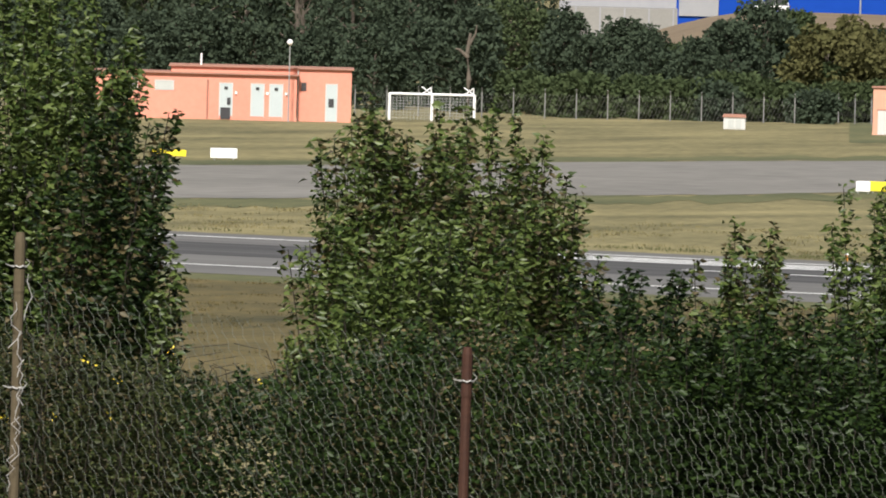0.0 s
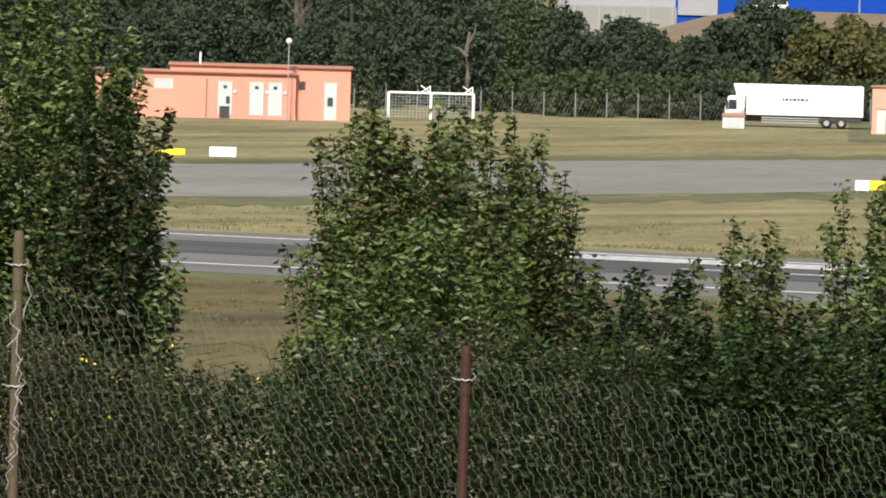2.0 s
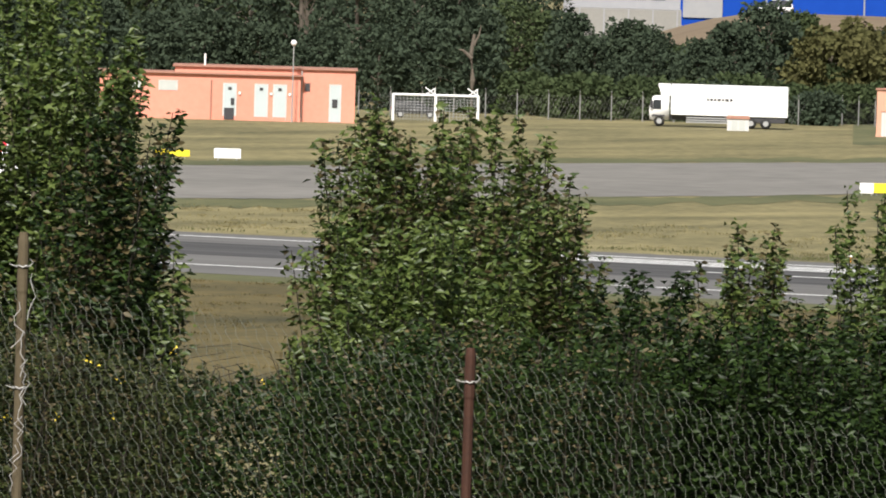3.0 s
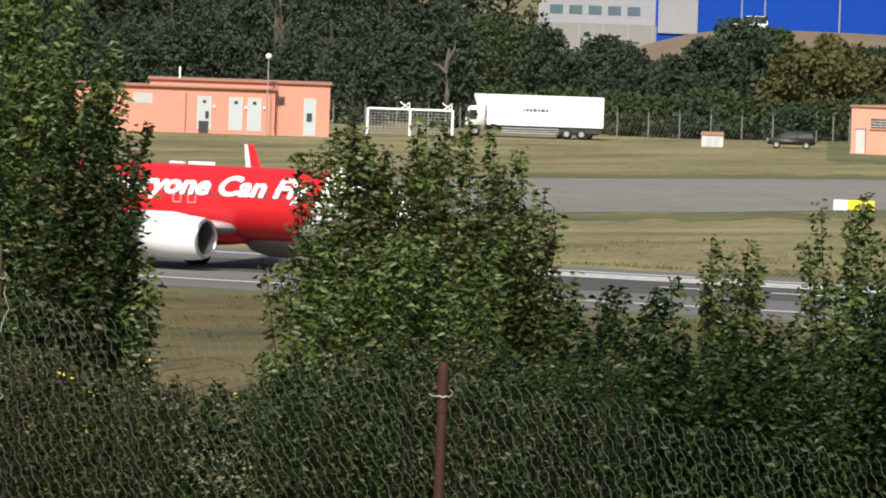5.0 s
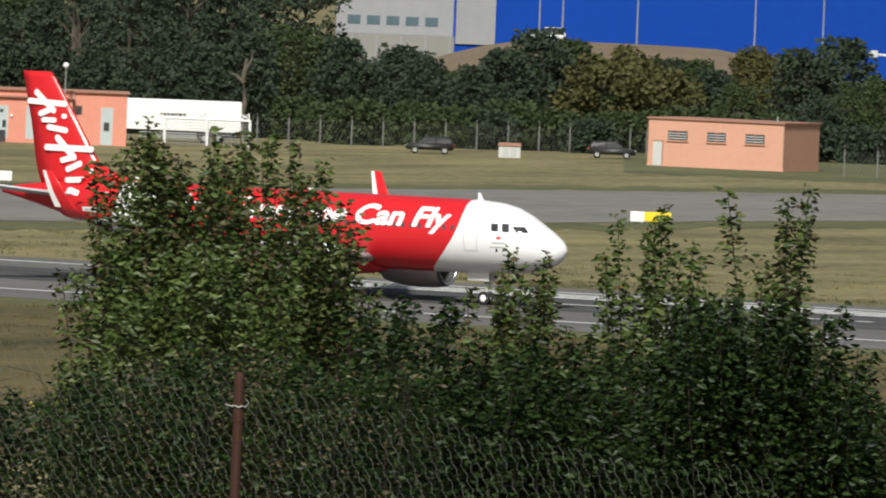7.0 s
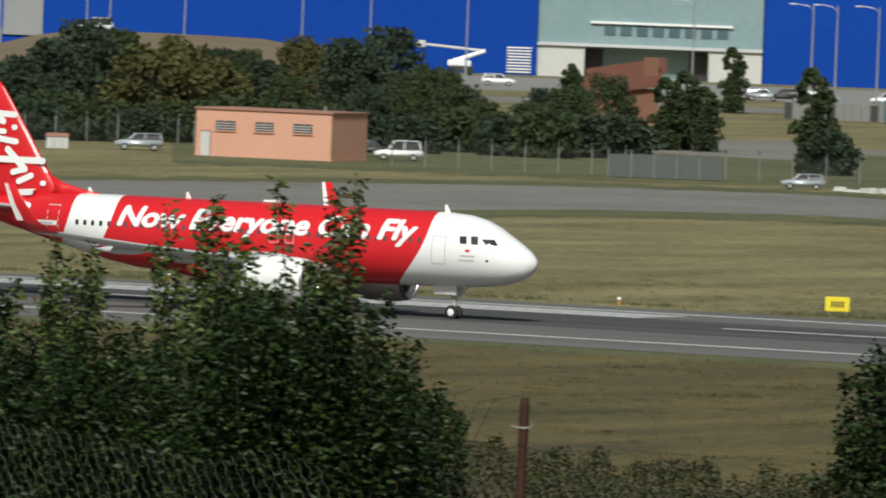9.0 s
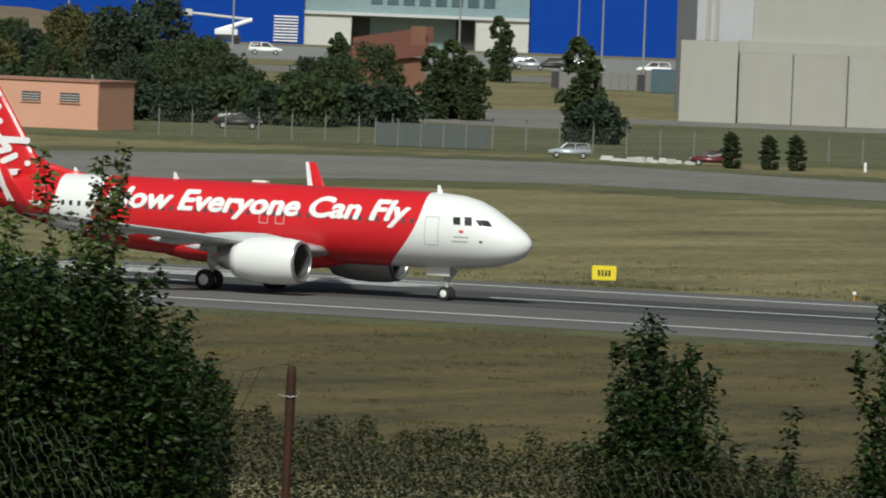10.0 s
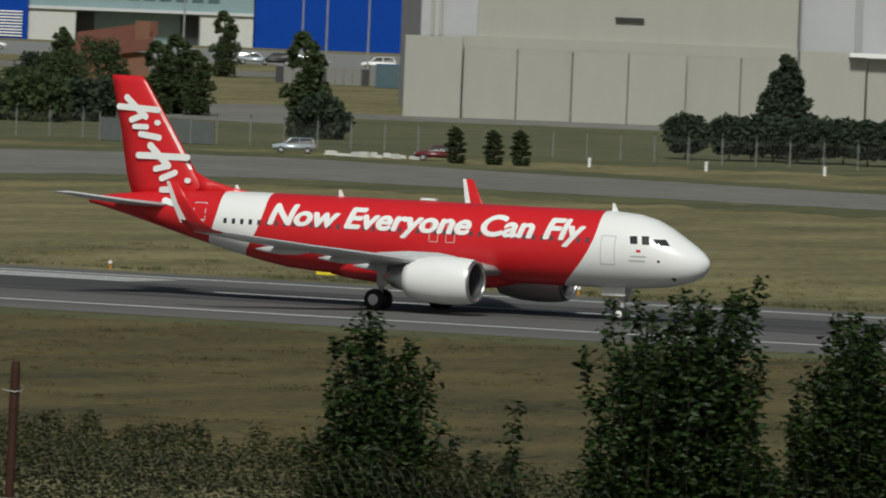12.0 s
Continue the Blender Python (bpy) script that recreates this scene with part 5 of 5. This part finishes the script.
# ---- shrubs in the foreground ----
def shrub(label, bearing, half, away, top, seed, shoots, mat=LEAF, leaf=0.047, power=2.5, bare=0.35, depth=1.2, low=None, lean=0.0, spread=0.105, group="shrubs behind the fence", density=1.0, second=None):
    """A shrub of upright shoots; half: its half width in degrees, top: degrees below level of its tip."""
    rng = np.random.default_rng(seed)
    x, y = away * math.sin(radians(bearing)), away * math.cos(radians(bearing))
    g = ground_height(x, y) - 0.1
    s = thing("shrub", pose(x, y, g, 0, 0, -bearing), label, "shrub", group)
    half_m = radians(half) * away
    peak = EYE - away * math.tan(radians(top)) - g
    floor = (EYE - away * math.tan(radians(low)) - g) if low else 0.25
    stems, spots, other = bmesh.new(), [], []
    for i in range(int(shoots * 1.25)):
        u = rng.uniform(-1, 1)
        h = floor + (peak - floor) * (1 - abs(u) ** power) * (1 - bare * rng.random() ** 1.1)
        px, py = u * half_m, rng.uniform(-depth / 2, depth / 2)
        lx = lean * h + rng.normal(0, 0.05) * h
        fx = px * 0.35
        pts = []
        for k in range(6):
            q = k / 5
            pts.append((fx + (px - fx) * min(1, q * 1.3) ** 0.8 + lx * q * q, py * min(1, 0.3 + q), h * q))
        tube(pts, 0.007, 0.002, stems, 4)
        n = int(h * 230 * density)
        for k in range(n):
            q = 1 - rng.random() ** 1.05 * 0.93
            j = min(4, int(q * 5))
            w = q * 5 - j
            c = np.array(pts[j]) * (1 - w) + np.array(pts[j + 1]) * w
            if c[2] < 1.1 and rng.random() < 0.85:
                continue
            fat = 0.012 + spread * (1.02 - q) ** 0.8
            c = c + rng.normal(0, 1, 3) * (fat, fat, 0.02 + fat * 0.3)
            a = rng.uniform(0, math.tau)
            v = np.array([math.cos(a), math.sin(a), rng.uniform(-0.6, 0.25)])
            (other if second and rng.random() < 0.20 else spots).append((c, v))
    part("stem", stems, BARK, s, "thin brown stems")
    crowns = [leaf_cloud("crown", spots, mat, s, leaf, rng, wind=0.35, broad=0.46)]
    if second:
        crowns.append(leaf_cloud("crown", other, second, s, leaf * 0.95, rng, wind=0.35, label="reddish brown leaves"))
    return s, crowns


def scrub(label, b0, b1, away, tops, seed, count, mat, leaf=0.040, depth=1.5, category="bramble"):
    """A tangled low hedge between two bearings; tops: degrees below level at even steps."""
    rng = np.random.default_rng(seed)
    bm_b = (b0 + b1) / 2
    x, y = away * math.sin(radians(bm_b)), away * math.cos(radians(bm_b))
    g = ground_height(x, y) - 0.1
    s = thing("bramble_hedge", pose(x, y, g, 0, 0, -bm_b), label, category, "tangled hedge along the fence")
    half = radians(b1 - b0) * away / 2
    spots, dry, stems = [], [], bmesh.new()
    us = np.linspace(-1, 1, len(tops))
    heights = [EYE - away * math.tan(radians(t)) - g for t in tops]
    for i in range(count):
        u = rng.uniform(-1, 1)
        h = float(np.interp(u, us, heights)) + 0.07 * noise.noise((u * half * 3, seed, 0)) + 0.12 * noise.noise((u * half * 9, seed, 1))
        q = rng.random() ** 0.7
        c = np.array([u * half, rng.uniform(-depth / 2, depth / 2), max(0.0, h - (1 - q) * 1.3)])
        (dry if rng.random() < 0.14 + 0.6 * max(0, noise.noise((u * half * 2.2, seed, 5))) else spots).append((c, np.append(rng.normal(size=2), rng.uniform(-0.5, 0.6))))
    for i in range(count // 800):
        u = rng.uniform(-1, 1)
        h = float(np.interp(u, us, heights))
        p = np.array([u * half, rng.uniform(-depth / 2, 0), 0])
        pts = []
        a = rng.normal(0, 0.5)
        for k in range(6):
            pts.append(tuple(p + (a * (k / 5) ** 2 * 0.5, -0.1 * k / 5, (h + 0.08) * math.sin(k / 5 * 1.7))))
        tube(pts, 0.003, 0.0015, stems, 4)
    part("stem", stems, BARK, s, "tangled brown canes")
    leaf_cloud("foliage", spots, mat, s, leaf, rng, wind=0.1)
    leaf_cloud("foliage", dry, LEAF_BROWN, s, leaf * 0.85, rng, wind=0.1, label="dry reddish brown leaves")
    return s


swayers = []

# tall shrub beside the wooden post
swayers.append(shrub("tall dense dark green shrub behind a wooden post", -33.72, 0.74, 62, 0.55, 11, 190, LEAF, power=2.4, bare=0.30, second=None))
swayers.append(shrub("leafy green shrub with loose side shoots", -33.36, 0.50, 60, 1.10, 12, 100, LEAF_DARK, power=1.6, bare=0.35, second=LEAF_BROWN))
swayers.append(shrub("thin lower shoots of green shrub", -33.10, 0.30, 60, 1.75, 13, 30, LEAF, power=1.8, bare=0.4))
# the broad shrub in the middle
swayers.append(shrub("broad green shrub with upright leafy shoots", -32.02, 0.52, 63, 1.10, 14, 130, LEAF, power=3.2, bare=0.24, second=LEAF_BROWN))
swayers.append(shrub("broad green shrub with reddish shoots", -31.55, 0.50, 64, 1.12, 15, 110, LEAF, power=3.2, bare=0.30, second=LEAF_BROWN))
swayers.append(shrub("low spreading green shrub", -31.95, 0.75, 60, 1.62, 16, 110, LEAF, power=3.5, bare=0.25))
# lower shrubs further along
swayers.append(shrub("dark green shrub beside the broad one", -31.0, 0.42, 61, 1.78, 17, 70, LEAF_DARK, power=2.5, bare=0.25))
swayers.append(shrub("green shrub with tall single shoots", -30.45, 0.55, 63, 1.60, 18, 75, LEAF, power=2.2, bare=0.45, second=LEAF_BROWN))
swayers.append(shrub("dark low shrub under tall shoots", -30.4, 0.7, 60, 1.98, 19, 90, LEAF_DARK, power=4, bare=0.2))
swayers.append(shrub("tall green shrub with loose top shoots", -29.86, 0.36, 64, 1.38, 20, 75, LEAF, power=2.0, bare=0.35))
swayers.append(shrub("sparse shoots with small leaves", -29.28, 0.30, 63, 1.05, 21, 46, LEAF, power=1.6, bare=0.45, second=LEAF_BROWN))
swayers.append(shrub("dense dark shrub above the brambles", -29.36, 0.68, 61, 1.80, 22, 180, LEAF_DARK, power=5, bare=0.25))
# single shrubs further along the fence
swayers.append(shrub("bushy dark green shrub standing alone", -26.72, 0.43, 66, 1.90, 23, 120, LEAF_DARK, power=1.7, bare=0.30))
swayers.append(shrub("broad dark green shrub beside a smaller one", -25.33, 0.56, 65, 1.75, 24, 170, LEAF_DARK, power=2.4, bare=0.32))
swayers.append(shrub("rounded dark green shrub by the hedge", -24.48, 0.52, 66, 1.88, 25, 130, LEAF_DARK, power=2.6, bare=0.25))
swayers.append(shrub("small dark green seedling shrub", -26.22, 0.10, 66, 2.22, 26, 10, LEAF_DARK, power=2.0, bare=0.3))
scrub("tangled green and brown brambles behind wire mesh", -34.8, -32.9, 58, (2.1, 2.1, 2.15, 2.3, 2.42), 31, 32000, BRAMBLE, 0.030)
# the dark leaf colour here paints in the shadow below the shrubs
scrub("dense brambles below the shrubs, with shade painted into their dark leaves", -33.0, -30.8, 57.5, (2.42, 2.38, 2.2, 2.15, 2.2, 2.2), 32, 34000, LEAF_DARK, 0.035)
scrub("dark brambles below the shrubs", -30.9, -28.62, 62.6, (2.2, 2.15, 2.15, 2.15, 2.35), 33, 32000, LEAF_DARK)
scrub("low brown bramble hedge along the fence", -28.75, -26.2, 66, (2.50, 2.52, 2.56, 2.60, 2.63), 34, 44000, BRAMBLE, 0.026)
scrub("low tangled bramble hedge with dry leaves", -26.45, -23.9, 66, (2.63, 2.66, 2.68, 2.66, 2.64), 35, 44000, BRAMBLE, 0.026)


flowers = thing("flower_patch", pose(0, 0, 0), "few small yellow flowers among brambles", "flowers")
rng = np.random.default_rng(9)
spots = []
for b, el in ((-33.83, 2.60), (-33.80, 2.62), (-33.32, 2.58), (-33.58, 2.60), (-33.44, 2.33), (-33.30, 2.42), (-33.05, 2.28), (-32.66, 2.42), (-33.42, 2.36)):
    for k in range(4):
        v = rng.normal(size=3)
        spots.append((np.array(near(b, 57.0, EYE - 57.0 * math.tan(radians(el)))) + 0.008 * v, v))
leaf_cloud("petals", spots, FLOWER, flowers, 0.014, rng)


# ---- what moves ----
def rolled(x):
    return math.degrees(x)


def spin(wheel_list, travel, sign=1):
    """Turn wheels as their thing rolls on; travel(t): metres."""
    for w, at, r in wheel_list:
        rows = []
        for i in range(0, 361):
            t = i / 30
            rows.append((t, pose(*at, 0, sign * rolled(travel(t) / r), 0)))
        walk(w, rows)


# seconds, the nose's place along the runway
ROLL = ((0.0, -431.0), (2.5, -405.5), (4.5, -382.0), (5.0, -376.0), (5.5, -370.9), (6.0, -365.5), (6.5, -359.8), (8.5, -333.5), (9.0, -326.6), (9.5, -319.6), (10.0, -312.6), (10.5, -305.7), (11.0, -298.9), (11.5, -292.2), (12.0, -285.4))


def nose_at(t):
    """A smooth run through the places of ROLL."""
    ts, xs = [r[0] for r in ROLL], [r[1] for r in ROLL]
    i = max(0, min(len(ts) - 2, sum(q <= t for q in ts) - 1))

    def pace(k):
        a, b = max(0, k - 1), min(len(ts) - 1, k + 1)
        return (xs[b] - xs[a]) / (ts[b] - ts[a])

    h = ts[i + 1] - ts[i]
    u = (t - ts[i]) / h
    return xs[i] * (2 * u ** 3 - 3 * u ** 2 + 1) + xs[i + 1] * (3 * u ** 2 - 2 * u ** 3) + h * (pace(i) * (u ** 3 - 2 * u ** 2 + u) + pace(i + 1) * (u ** 3 - u ** 2))


def motions():
    for n, (s, crowns) in enumerate(swayers):
        for k, c in enumerate(crowns):
            rows = []
            for i in range(31):
                t = i * 0.4
                rows.append((t, pose(0, 0, 0, 0.15 * math.sin(2.3 * t + n), 0.28 * math.sin(1.9 * t + 1.7 * n + k) + 0.18 * math.sin(4.1 * t + n), 0)))
            walk(c, rows)
    walk(airliner, [(i * 0.5, pose(nose_at(i * 0.5), 606, 0)) for i in range(25)])
    spin(wheels, nose_at)

    def drive(ob, rows, away, ws):
        ts = [r[0] for r in rows]
        bs = [r[1] for r in rows]
        way = 1 if bs[-1] > bs[0] else -1
        walk(ob, [(t, site(b, away, 0, 0 if way > 0 else 180)) for t, b in rows])
        spin(ws, lambda t: way * radians(float(np.interp(t, ts, bs)) - bs[0]) * away)

    drive(truck, ((0, -29.83), (1.5, -30.37), (2.5, -30.75), (4.5, -31.45), (5.5, -31.84), (6.5, -32.18), (9, -33.3), (12, -34.6)), 1107, truck_wheels)
    drive(dark_car, ((0, -33.2), (2.5, -32.2), (4.5, -31.36), (5.5, -30.94), (6.0, -30.70), (6.5, -30.37), (9.8, -28.74), (10.5, -28.40), (11.0, -28.19), (12, -27.83)), 1111.3, dark_wheels)
    drive(second_car, ((0, -28.1), (4.5, -29.95), (5.5, -30.36), (6.0, -30.53), (6.5, -30.70), (8.5, -31.5), (12, -32.9)), 1101, second_wheels)
    drive(silver_car, ((0, -26.6), (8.5, -29.985), (9.0, -30.15), (12, -31.3)), 1100, silver_wheels)
    drive(white_car, ((0, -25.6), (8.5, -28.80), (9.0, -28.97), (9.5, -29.09), (12, -30.0)), 1098, white_wheels)


motions()
